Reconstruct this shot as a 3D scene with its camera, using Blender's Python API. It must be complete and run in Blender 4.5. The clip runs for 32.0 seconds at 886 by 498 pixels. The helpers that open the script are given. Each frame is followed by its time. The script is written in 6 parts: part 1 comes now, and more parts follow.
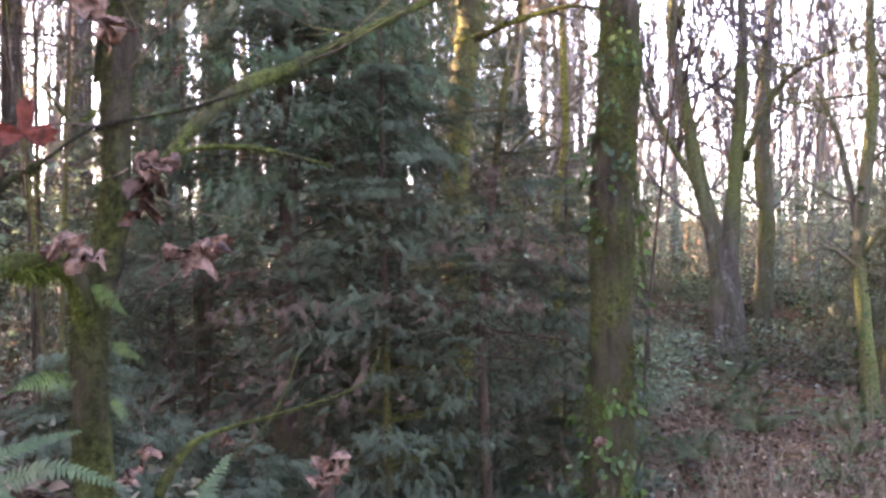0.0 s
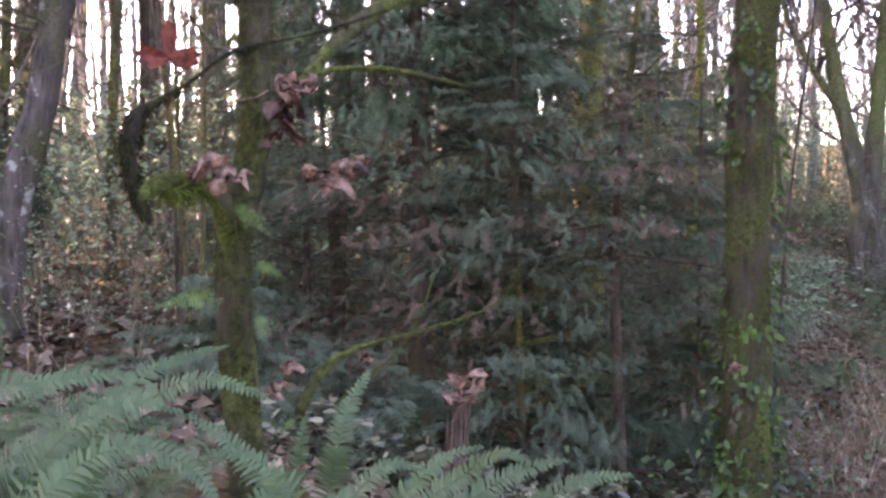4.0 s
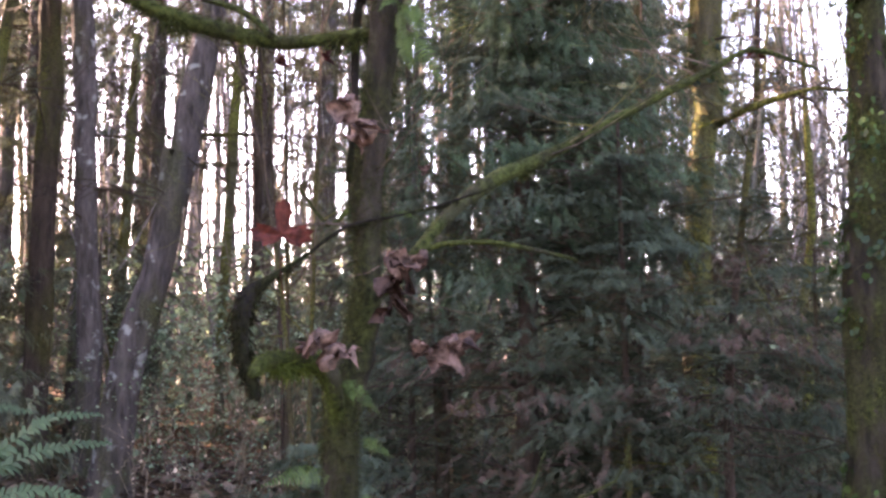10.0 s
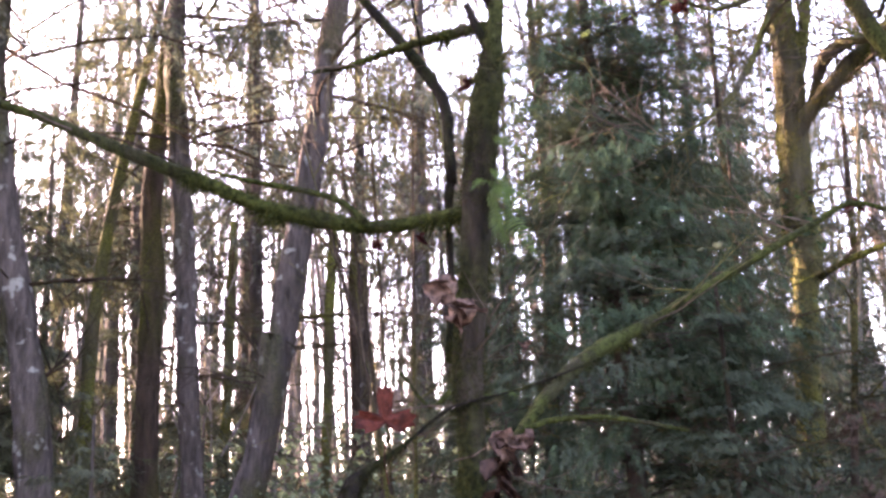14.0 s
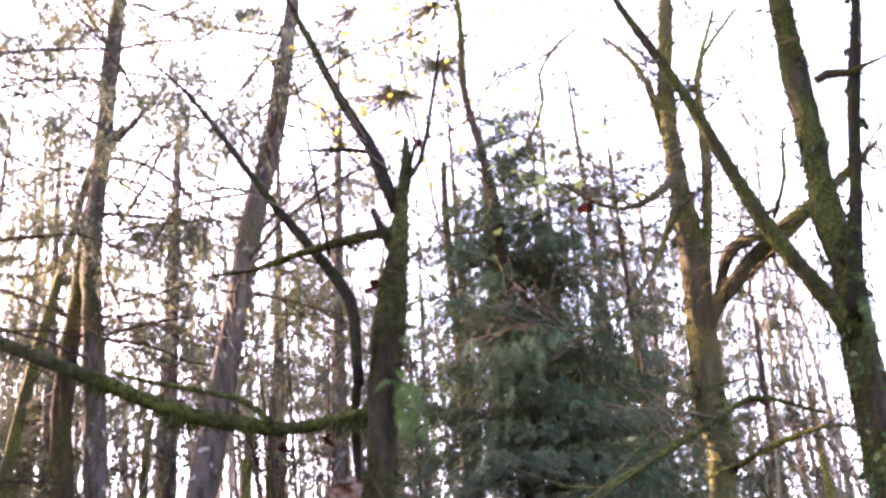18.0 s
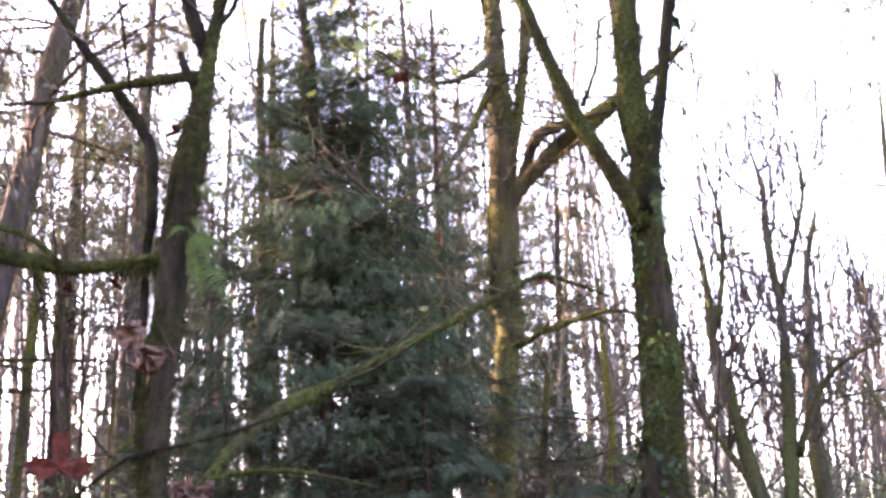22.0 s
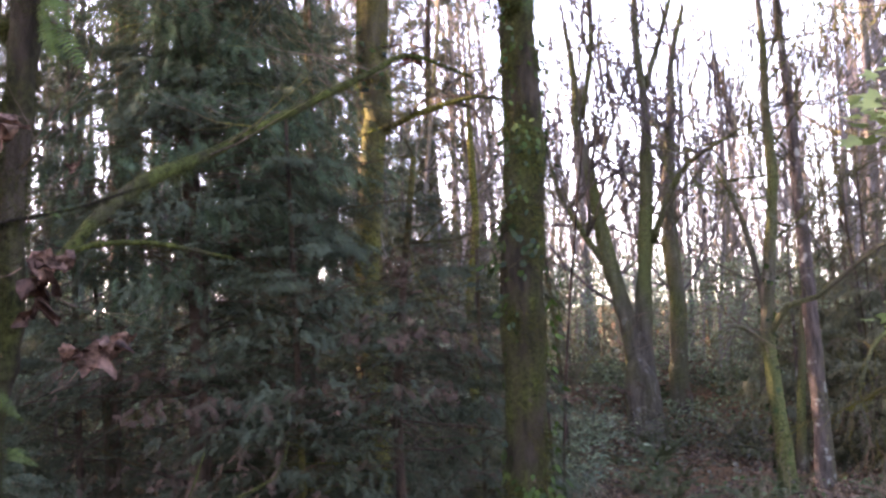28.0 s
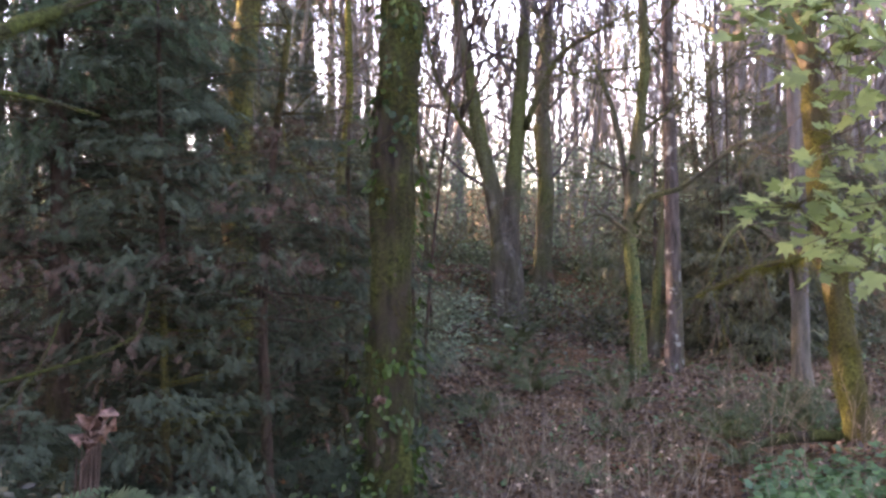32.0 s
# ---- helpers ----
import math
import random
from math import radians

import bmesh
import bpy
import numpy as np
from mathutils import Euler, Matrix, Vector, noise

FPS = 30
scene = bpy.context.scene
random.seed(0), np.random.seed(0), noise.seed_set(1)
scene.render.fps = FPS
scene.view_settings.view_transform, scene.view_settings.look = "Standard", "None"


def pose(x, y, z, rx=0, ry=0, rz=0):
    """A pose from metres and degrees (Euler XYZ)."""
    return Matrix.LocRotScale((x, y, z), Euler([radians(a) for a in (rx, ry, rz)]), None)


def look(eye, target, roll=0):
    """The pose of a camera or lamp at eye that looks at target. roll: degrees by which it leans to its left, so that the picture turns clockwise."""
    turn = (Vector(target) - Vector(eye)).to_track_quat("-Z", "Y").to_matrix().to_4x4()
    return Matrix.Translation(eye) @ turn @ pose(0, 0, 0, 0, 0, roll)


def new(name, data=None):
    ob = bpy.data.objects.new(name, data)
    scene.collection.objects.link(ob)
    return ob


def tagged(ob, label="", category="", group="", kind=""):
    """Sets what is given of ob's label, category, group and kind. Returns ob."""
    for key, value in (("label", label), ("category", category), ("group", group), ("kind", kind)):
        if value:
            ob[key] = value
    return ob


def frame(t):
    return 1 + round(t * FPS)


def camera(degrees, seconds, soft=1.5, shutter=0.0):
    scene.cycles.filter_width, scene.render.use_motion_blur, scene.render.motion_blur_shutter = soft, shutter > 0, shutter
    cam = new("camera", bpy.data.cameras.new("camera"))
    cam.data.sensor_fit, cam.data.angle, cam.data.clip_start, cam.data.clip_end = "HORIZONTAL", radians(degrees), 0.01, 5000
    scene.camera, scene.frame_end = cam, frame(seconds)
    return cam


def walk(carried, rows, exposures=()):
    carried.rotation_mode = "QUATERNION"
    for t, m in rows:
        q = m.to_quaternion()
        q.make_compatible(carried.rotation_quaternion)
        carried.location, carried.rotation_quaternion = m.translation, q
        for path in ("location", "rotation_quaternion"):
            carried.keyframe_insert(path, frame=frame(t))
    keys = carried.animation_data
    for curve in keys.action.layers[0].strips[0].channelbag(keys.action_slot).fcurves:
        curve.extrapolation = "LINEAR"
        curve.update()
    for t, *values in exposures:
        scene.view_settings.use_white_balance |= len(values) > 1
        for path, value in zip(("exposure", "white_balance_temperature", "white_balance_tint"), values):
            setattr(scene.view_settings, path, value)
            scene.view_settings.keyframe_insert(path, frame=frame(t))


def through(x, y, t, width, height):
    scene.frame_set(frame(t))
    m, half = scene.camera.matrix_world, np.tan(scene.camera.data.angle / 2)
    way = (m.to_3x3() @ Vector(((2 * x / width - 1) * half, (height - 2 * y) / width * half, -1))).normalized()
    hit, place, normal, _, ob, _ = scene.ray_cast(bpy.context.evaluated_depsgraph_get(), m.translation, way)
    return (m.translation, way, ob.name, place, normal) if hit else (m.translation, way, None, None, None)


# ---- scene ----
cam = camera(41.0, 32.0, soft=2.7)
PATH = [
    (0.0, pose(0.000, -0.000, 1.500, 92.50, -0.00, -0.00)),
    (0.5, pose(0.005, -0.010, 1.497, 92.09, -0.00, -1.13)),
    (1.0, pose(0.007, -0.013, 1.493, 91.16, 0.37, -1.80)),
    (1.5, pose(0.001, -0.008, 1.492, 90.70, -0.01, -0.42)),
    (2.0, pose(-0.005, -0.009, 1.487, 90.35, -0.22, 1.31)),
    (2.5, pose(-0.011, -0.007, 1.487, 90.38, -0.30, 3.15)),
    (3.0, pose(-0.014, -0.010, 1.485, 90.18, -0.45, 4.17)),
    (3.5, pose(-0.016, -0.006, 1.482, 89.55, -0.12, 5.34)),
    (4.0, pose(-0.017, -0.004, 1.480, 89.02, 0.04, 6.21)),
    (4.5, pose(-0.019, -0.004, 1.479, 88.83, 0.03, 7.08)),
    (6.5, pose(-0.026, 0.004, 1.479, 89.09, -0.50, 8.71)),
    (7.0, pose(-0.028, 0.010, 1.479, 89.16, -0.43, 9.07)),
    (7.5, pose(-0.032, 0.013, 1.480, 89.19, -0.15, 10.08)),
    (8.0, pose(-0.036, 0.015, 1.485, 90.30, -0.23, 11.05)),
    (8.5, pose(-0.036, 0.013, 1.494, 91.94, -0.29, 11.29)),
    (9.0, pose(-0.038, 0.021, 1.504, 93.71, -0.57, 11.34)),
    (9.5, pose(-0.038, 0.024, 1.512, 95.40, -0.73, 11.46)),
    (10.0, pose(-0.035, 0.028, 1.518, 96.74, -0.41, 11.22)),
    (10.5, pose(-0.032, 0.032, 1.523, 97.81, 0.08, 11.19)),
    (11.0, pose(-0.035, 0.037, 1.527, 98.91, 0.43, 11.90)),
    (11.5, pose(-0.037, 0.040, 1.530, 100.02, 0.68, 12.38)),
    (12.0, pose(-0.041, 0.046, 1.535, 100.88, 1.01, 12.94)),
    (12.5, pose(-0.044, 0.048, 1.538, 101.81, 1.19, 13.61)),
    (13.0, pose(-0.048, 0.053, 1.543, 102.73, 1.37, 14.66)),
    (13.5, pose(-0.056, 0.059, 1.548, 103.65, 1.30, 15.73)),
    (15.5, pose(-0.040, 0.039, 1.543, 109.38, 3.76, 17.12)),
    (16.0, pose(-0.038, 0.038, 1.547, 110.52, 3.98, 17.12)),
    (16.5, pose(-0.025, 0.022, 1.550, 112.04, 4.13, 16.78)),
    (17.0, pose(-0.016, 0.017, 1.553, 113.56, 3.48, 15.86)),
    (17.5, pose(-0.008, 0.020, 1.553, 114.17, 3.60, 14.55)),
    (18.0, pose(-0.001, 0.022, 1.551, 114.07, 3.51, 12.93)),
    (18.5, pose(-0.001, 0.024, 1.552, 113.77, 2.88, 11.25)),
    (19.0, pose(0.006, 0.026, 1.545, 113.10, 2.80, 9.19)),
    (19.5, pose(0.004, 0.037, 1.544, 112.39, 2.50, 7.55)),
    (20.0, pose(0.010, 0.029, 1.541, 111.77, 1.97, 5.88)),
    (20.5, pose(0.012, 0.028, 1.537, 110.86, 1.77, 4.21)),
    (21.0, pose(0.013, 0.024, 1.535, 110.05, 1.56, 3.21)),
    (21.5, pose(0.015, 0.025, 1.532, 108.64, 1.72, 2.75)),
    (22.0, pose(0.018, 0.028, 1.526, 107.29, 1.95, 2.55)),
    (22.5, pose(0.018, 0.029, 1.522, 106.09, 2.14, 2.73)),
    (23.0, pose(0.018, 0.027, 1.517, 105.21, 2.07, 2.46)),
    (23.5, pose(0.014, 0.027, 1.515, 104.16, 1.65, 2.64)),
    (24.0, pose(0.016, 0.022, 1.510, 103.24, 2.17, 2.78)),
    (24.5, pose(0.017, 0.026, 1.508, 102.32, 2.39, 2.45)),
    (25.0, pose(0.018, 0.028, 1.506, 101.67, 2.42, 1.92)),
    (25.5, pose(0.021, 0.023, 1.502, 100.68, 2.27, 1.31)),
    (26.0, pose(0.022, 0.020, 1.501, 99.59, 2.05, 0.22)),
    (26.5, pose(0.023, 0.018, 1.499, 98.76, 2.17, -1.03)),
    (28.5, pose(0.029, 0.013, 1.490, 96.16, 1.99, -4.83)),
    (29.0, pose(0.029, -0.009, 1.489, 95.43, 1.55, -6.06)),
    (29.5, pose(0.031, -0.012, 1.483, 94.94, 1.42, -7.39)),
    (30.0, pose(0.031, -0.013, 1.484, 94.42, 0.94, -8.10)),
    (30.5, pose(0.031, -0.006, 1.477, 93.74, 0.37, -8.46)),
    (31.0, pose(0.028, -0.012, 1.473, 92.73, -0.15, -8.55)),
    (31.5, pose(0.032, -0.011, 1.471, 91.80, -0.54, -9.49)),
    (32.0, pose(0.034, -0.008, 1.466, 90.94, -0.00, -10.23)),
]
EXPOSURES = [(t, e, 7250, 43) for t, e in ((0.0, 5.78), (4.0, 5.76), (7.0, 5.16), (9.0, 5.28), (13.0, 5.22), (16.0, 5.18), (19.0, 5.22), (22.0, 5.2), (26.0, 5.10), (29.0, 5.07), (32.0, 5.13))]
walk(cam, PATH, EXPOSURES)

# ---- light: a hazy bright sky, and a low sun from the side behind the woods ----
SUN_TURN, SUN_UP = 70.0, 17.0      # degrees to the left of the first view, and above the horizon
world = bpy.data.worlds.new("sky")
scene.world = world
world.use_nodes = True
wn = world.node_tree
sky = wn.nodes.new("ShaderNodeTexSky")
sky.sky_type, sky.sun_disc = "NISHITA", False
sky.sun_elevation, sky.sun_rotation = radians(SUN_UP), radians(-SUN_TURN)
sky.air_density, sky.dust_density, sky.ozone_density = 1.0, 2.0, 1.0
wn.nodes["Background"].inputs["Strength"].default_value = 0.12
wn.links.new(sky.outputs["Color"], wn.nodes["Background"].inputs["Color"])
sun = new("sun", bpy.data.lights.new("sun", "SUN"))
sun.data.energy, sun.data.angle, sun.data.color = 5.0, radians(0.6), (1.0, 0.85, 0.65)
a, e = radians(SUN_TURN), radians(SUN_UP)
sun.matrix_world = look((-math.sin(a) * math.cos(e) * 60, math.cos(a) * math.cos(e) * 60, math.sin(e) * 60), (0, 0, 0))

rng = np.random.default_rng(7)


# ---- materials ----
def nodes_of(name):
    m = bpy.data.materials.new(name)
    m.use_nodes = True
    t = m.node_tree
    t.nodes.clear()
    out = t.nodes.new("ShaderNodeOutputMaterial")
    return m, t, out


def noise_node(t, scale, detail=5.0, rough=0.6, coords=None, stretch=None):
    n = t.nodes.new("ShaderNodeTexNoise")
    n.inputs["Scale"].default_value, n.inputs["Detail"].default_value, n.inputs["Roughness"].default_value = scale, detail, rough
    if coords is None:
        coords = t.nodes.new("ShaderNodeTexCoord").outputs["Object"]
    if stretch:
        mp = t.nodes.new("ShaderNodeMapping")
        mp.inputs["Scale"].default_value = stretch
        t.links.new(coords, mp.inputs["Vector"])
        coords = mp.outputs["Vector"]
    t.links.new(coords, n.inputs["Vector"])
    return n.outputs["Fac"]


def ramp(t, fac, stops):
    r = t.nodes.new("ShaderNodeValToRGB")
    while len(r.color_ramp.elements) < len(stops):
        r.color_ramp.elements.new(0.5)
    for el, (p, c) in zip(r.color_ramp.elements, stops):
        el.position, el.color = p, (*c, 1)
    t.links.new(fac, r.inputs["Fac"])
    return r.outputs["Color"]


def mix(t, fac, a, b, how="MIX"):
    m = t.nodes.new("ShaderNodeMix")
    m.data_type, m.blend_type = "RGBA", how
    for sock, v in ((m.inputs["Factor"], fac), (m.inputs[6], a), (m.inputs[7], b)):
        if isinstance(v, (float, int)):
            sock.default_value = v
        elif isinstance(v, tuple):
            sock.default_value = (*v, 1)
        else:
            t.links.new(v, sock)
    return m.outputs[2]


def math_node(t, op, a, b=0.0, clamp=False):
    m = t.nodes.new("ShaderNodeMath")
    m.operation, m.use_clamp = op, clamp
    for sock, v in zip(m.inputs, (a, b)):
        if isinstance(v, (float, int)):
            sock.default_value = v
        else:
            t.links.new(v, sock)
    return m.outputs[0]


def bark(name, dark, light, moss=(0.075, 0.095, 0.012), amount=0.5, scale=14.0, patch=2.2, lichen=0.0):
    """Ridged bark with moss in patches; amount 0 to 1 is how much of it is mossy."""
    m, t, out = nodes_of(name)
    co = t.nodes.new("ShaderNodeTexCoord").outputs["Object"]
    ridge = noise_node(t, scale, 8, 0.65, co, (1.0, 1.0, 0.22))
    fine = noise_node(t, scale * 5, 4, 0.7, co)
    col = ramp(t, ridge, [(0.32, dark), (0.62, light)])
    col = mix(t, math_node(t, "MULTIPLY", fine, 0.35), col, (0.02, 0.017, 0.014))
    if lichen:
        spots = noise_node(t, 9, 3, 0.5, co)
        lf = ramp(t, spots, [(0.60, (0, 0, 0)), (0.68, (lichen, lichen, lichen))])
        col = mix(t, lf, col, (0.33, 0.34, 0.31))
    big = noise_node(t, patch, 3, 0.55, co, (1.0, 1.0, 0.5))
    edge = 0.68 - 0.42 * amount
    mf = ramp(t, math_node(t, "ADD", math_node(t, "MULTIPLY", big, 0.82), math_node(t, "MULTIPLY", fine, 0.18)),
              [(edge - 0.08, (0, 0, 0)), (edge + 0.10, (1, 1, 1))])
    mosscol = ramp(t, noise_node(t, 52, 4, 0.7, co), [(0.34, tuple(0.25 * c for c in moss)), (0.52, moss), (0.72, (moss[0] * 1.8, moss[1] * 1.75, moss[2] * 1.5))])
    col = mix(t, mf, col, mosscol)
    b = t.nodes.new("ShaderNodeBsdfPrincipled")
    b.inputs["Roughness"].default_value = 0.95
    b.inputs["Specular IOR Level"].default_value = 0.03
    t.links.new(col, b.inputs["Base Color"])
    bump = t.nodes.new("ShaderNodeBump")
    bump.inputs["Strength"].default_value, bump.inputs["Distance"].default_value = 0.9, 0.03
    t.links.new(math_node(t, "ADD", math_node(t, "ADD", ridge, math_node(t, "MULTIPLY", fine, 0.5)), math_node(t, "MULTIPLY", mf, 0.6)), bump.inputs["Height"])
    t.links.new(bump.outputs["Normal"], b.inputs["Normal"])
    t.links.new(b.outputs["BSDF"], out.inputs["Surface"])
    return m


def leafy(name, colours, through=0.35, gloss=0.06, rough=0.5, blotch=0.0, vary=0.65, grain=45.0):
    """Leaves that let some light through; colours: two or three, chosen leaf by leaf."""
    m, t, out = nodes_of(name)
    g = t.nodes.new("ShaderNodeNewGeometry")
    n = len(colours)
    col = ramp(t, g.outputs["Random Per Island"], [(i / max(1, n - 1), c) for i, c in enumerate(colours)])
    # Darker patches: shade in the gaps between sprays put into the leaf colour.
    clump = ramp(t, noise_node(t, 5.5, 3, 0.6), [(0.40, (0, 0, 0)), (0.60, (vary, vary, vary))])
    col = mix(t, clump, col, tuple(0.35 * c for c in colours[0]))
    if blotch:
        spots = ramp(t, noise_node(t, grain, 6, 0.7), [(0.44, (0, 0, 0)), (0.62, (blotch, blotch, blotch))])
        col = mix(t, spots, col, tuple(0.3 * c for c in colours[0]))
    d = t.nodes.new("ShaderNodeBsdfDiffuse")
    tr = t.nodes.new("ShaderNodeBsdfTranslucent")
    gl = t.nodes.new("ShaderNodeBsdfGlossy")
    gl.inputs["Roughness"].default_value = rough
    gl.inputs["Color"].default_value = (0.9, 0.95, 1.0, 1)
    for s in (d, tr):
        t.links.new(col, s.inputs["Color"])
    a1, a2 = t.nodes.new("ShaderNodeMixShader"), t.nodes.new("ShaderNodeMixShader")
    a1.inputs[0].default_value, a2.inputs[0].default_value = through, gloss
    t.links.new(d.outputs[0], a1.inputs[1])
    t.links.new(tr.outputs[0], a1.inputs[2])
    t.links.new(a1.outputs[0], a2.inputs[1])
    t.links.new(gl.outputs[0], a2.inputs[2])
    t.links.new(a2.outputs[0], out.inputs["Surface"])
    return m


M_NEAR = bark("mossy_maple_bark", (0.003, 0.003, 0.0025), (0.030, 0.023, 0.018), (0.022, 0.025, 0.009), 0.50, 26, 7)
M_LIMB = bark("mossy_limb_bark", (0.006, 0.005, 0.0035), (0.034, 0.029, 0.020), (0.023, 0.028, 0.008), 0.66, 26, 6)
# Near-black limb bark: a backlit silhouette put into the base colour.
M_DARK = bark("backlit_dark_bark", (0.003, 0.0025, 0.002), (0.013, 0.010, 0.009), (0.016, 0.019, 0.006), 0.34, 30, 8)
M_IVY = bark("ivied_bark", (0.004, 0.0035, 0.003), (0.028, 0.022, 0.016), (0.024, 0.028, 0.009), 0.52, 24, 5.5)
M_GOLD = bark("lichened_bark", (0.016, 0.013, 0.009), (0.062, 0.053, 0.036), (0.050, 0.051, 0.014), 0.52, 14, 2.6)
M_YELLOW = bark("yellow_mossed_bark", (0.010, 0.008, 0.005), (0.048, 0.037, 0.022), (0.036, 0.035, 0.010), 0.46, 18, 4.5)
M_GOLDMOSS = leafy("golden_moss_fibres", [(0.025, 0.023, 0.005), (0.056, 0.052, 0.011), (0.098, 0.090, 0.019)], 0.4, 0.0, vary=0.35)
M_FIR = bark("fir_bark", (0.012, 0.010, 0.009), (0.062, 0.050, 0.046), (0.036, 0.037, 0.016), 0.16, 18, 2.6, 0.3)
M_CEDAR = bark("cedar_bark", (0.008, 0.006, 0.005), (0.040, 0.027, 0.021), (0.038, 0.038, 0.01), 0.25, 18, 1.5)
M_GREY = bark("grey_alder_bark", (0.015, 0.013, 0.010), (0.060, 0.053, 0.042), (0.038, 0.043, 0.017), 0.46, 12, 1.4, 0.12)
M_ALDER = bark("pale_alder_bark", (0.024, 0.021, 0.020), (0.088, 0.078, 0.072), (0.040, 0.042, 0.018), 0.12, 12, 1.4, 0.15)
# Paler, greyer bark for distant trees: haze put into the colour.
M_FAR = bark("hazed_far_bark", (0.042, 0.038, 0.037), (0.130, 0.117, 0.113), (0.085, 0.075, 0.03), 0.25, 5, 0.5)
M_MAPLETWIG = bark("maple_twig_bark", (0.018, 0.015, 0.015), (0.070, 0.058, 0.057), (0.045, 0.042, 0.020), 0.2, 12, 1.4)
M_TWIG = bark("twig_bark", (0.022, 0.017, 0.014), (0.08, 0.06, 0.045), (0.06, 0.062, 0.014), 0.3, 20, 3)
# Almost black moss, so the backlit look of the hooked limb is painted.
M_DARKMOSS = leafy("backlit_moss_fibres", [(0.002, 0.002, 0.001), (0.006, 0.006, 0.003), (0.017, 0.017, 0.007)], 0.3, 0.0, vary=0.35)
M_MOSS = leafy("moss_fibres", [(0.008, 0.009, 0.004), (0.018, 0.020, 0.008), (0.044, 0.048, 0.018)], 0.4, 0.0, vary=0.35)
M_OLIVEMOSS = leafy("olive_moss_fibres", [(0.007, 0.0085, 0.003), (0.017, 0.021, 0.007), (0.042, 0.048, 0.016)], 0.4, 0.0, vary=0.35)
M_SPRAY = leafy("cedar_sprays", [(0.022, 0.029, 0.018), (0.030, 0.040, 0.025), (0.042, 0.055, 0.034)], 0.35, 0.004, 0.6, vary=0.45)
M_DEAD = leafy("dead_sprays", [(0.032, 0.020, 0.014), (0.056, 0.036, 0.026)], 0.3, 0.004)
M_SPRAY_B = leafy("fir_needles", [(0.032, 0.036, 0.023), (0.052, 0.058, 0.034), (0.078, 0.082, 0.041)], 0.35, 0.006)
# Lighter copy of the fir needles, sunlight on high boughs painted in.
M_SPRAY_Y = leafy("sun_tinted_needles", [(0.040, 0.046, 0.029), (0.070, 0.076, 0.046), (0.105, 0.108, 0.064)], 0.4, 0.008)
M_FERN = leafy("fern_green", [(0.015, 0.027, 0.011), (0.027, 0.043, 0.018)], 0.3, 0.006, 0.5, vary=0.35)
M_FERN_L = leafy("light_fern_green", [(0.024, 0.042, 0.009), (0.042, 0.067, 0.016)], 0.4, 0.006, vary=0.35)
M_FERN_P = leafy("pale_fern_green", [(0.055, 0.075, 0.044), (0.088, 0.112, 0.066)], 0.35, 0.012, 0.45, vary=0.3)
M_IVYBRIGHT = leafy("young_ivy_green", [(0.01, 0.022, 0.004), (0.019, 0.037, 0.007), (0.032, 0.054, 0.012)], 0.4, 0.004, 0.5, vary=0.3)
M_SPRAY_G = leafy("fresh_cedar_sprays", [(0.017, 0.029, 0.016), (0.026, 0.043, 0.022), (0.040, 0.063, 0.033)], 0.35, 0.004, 0.6, vary=0.45)
M_IVYLEAF = leafy("ivy_green", [(0.008, 0.016, 0.005), (0.016, 0.030, 0.008), (0.030, 0.048, 0.013)], 0.35, 0.006, 0.4)
M_LIME = leafy("pale_maple_green", [(0.075, 0.105, 0.032), (0.115, 0.145, 0.045), (0.17, 0.195, 0.065)], 0.5, 0.012, vary=0.3)
# Brighter, yellower leaves: the sun shining on them is in the colour.
M_SUNLEAF = leafy("sun_tinted_yellow_leaves", [(0.12, 0.12, 0.025), (0.19, 0.18, 0.04), (0.27, 0.25, 0.07)], 0.55, 0.01, vary=0.3)
M_FRESHMOSS = leafy("fresh_moss_fibres", [(0.018, 0.026, 0.006), (0.040, 0.053, 0.012), (0.082, 0.10, 0.026)], 0.4, 0.0, vary=0.35)
M_BROWN = leafy("dead_leaf_brown", [(0.042, 0.022, 0.016), (0.078, 0.045, 0.034), (0.17, 0.112, 0.088)], 0.25, 0.005, 0.5, 0.8, vary=0.35, grain=5.0)
M_WITHERED = leafy("withered_leaf_brown", [(0.018, 0.010, 0.008), (0.034, 0.019, 0.014), (0.060, 0.036, 0.027)], 0.25, 0.004, 0.5, 0.7, vary=0.35, grain=5.0)
M_RED = leafy("dead_leaf_red", [(0.040, 0.008, 0.005), (0.070, 0.018, 0.012)], 0.4, 0.004, 0.5, 0.75, vary=0.35, grain=6.0)
M_DULL = leafy("dull_dead_leaf", [(0.030, 0.010, 0.009), (0.05, 0.016, 0.013)], 0.3, 0.004, 0.5, 0.4)
M_DFERN = leafy("dark_fern_green", [(0.020, 0.027, 0.011), (0.042, 0.052, 0.023)], 0.3, 0.006, 0.5)
M_SPECK = leafy("pale_dry_leaves", [(0.16, 0.10, 0.065), (0.34, 0.26, 0.19)], 0.3, 0.01)
M_LITTER = leafy("leaf_litter", [(0.018, 0.012, 0.008), (0.050, 0.032, 0.022), (0.115, 0.079, 0.054)], 0.15, 0.008, 0.5, vary=0.35)
M_BUSH = leafy("undergrowth_green", [(0.024, 0.022, 0.012), (0.044, 0.042, 0.022), (0.075, 0.069, 0.038)], 0.3, 0.014, 0.5)
M_BANKLEAF = leafy("bank_plant_green", [(0.040, 0.062, 0.030), (0.070, 0.100, 0.050), (0.12, 0.155, 0.085)], 0.4, 0.012)
M_GROUNDLEAF = leafy("ground_plant_green", [(0.03, 0.065, 0.022), (0.055, 0.10, 0.034)], 0.4, 0.012)
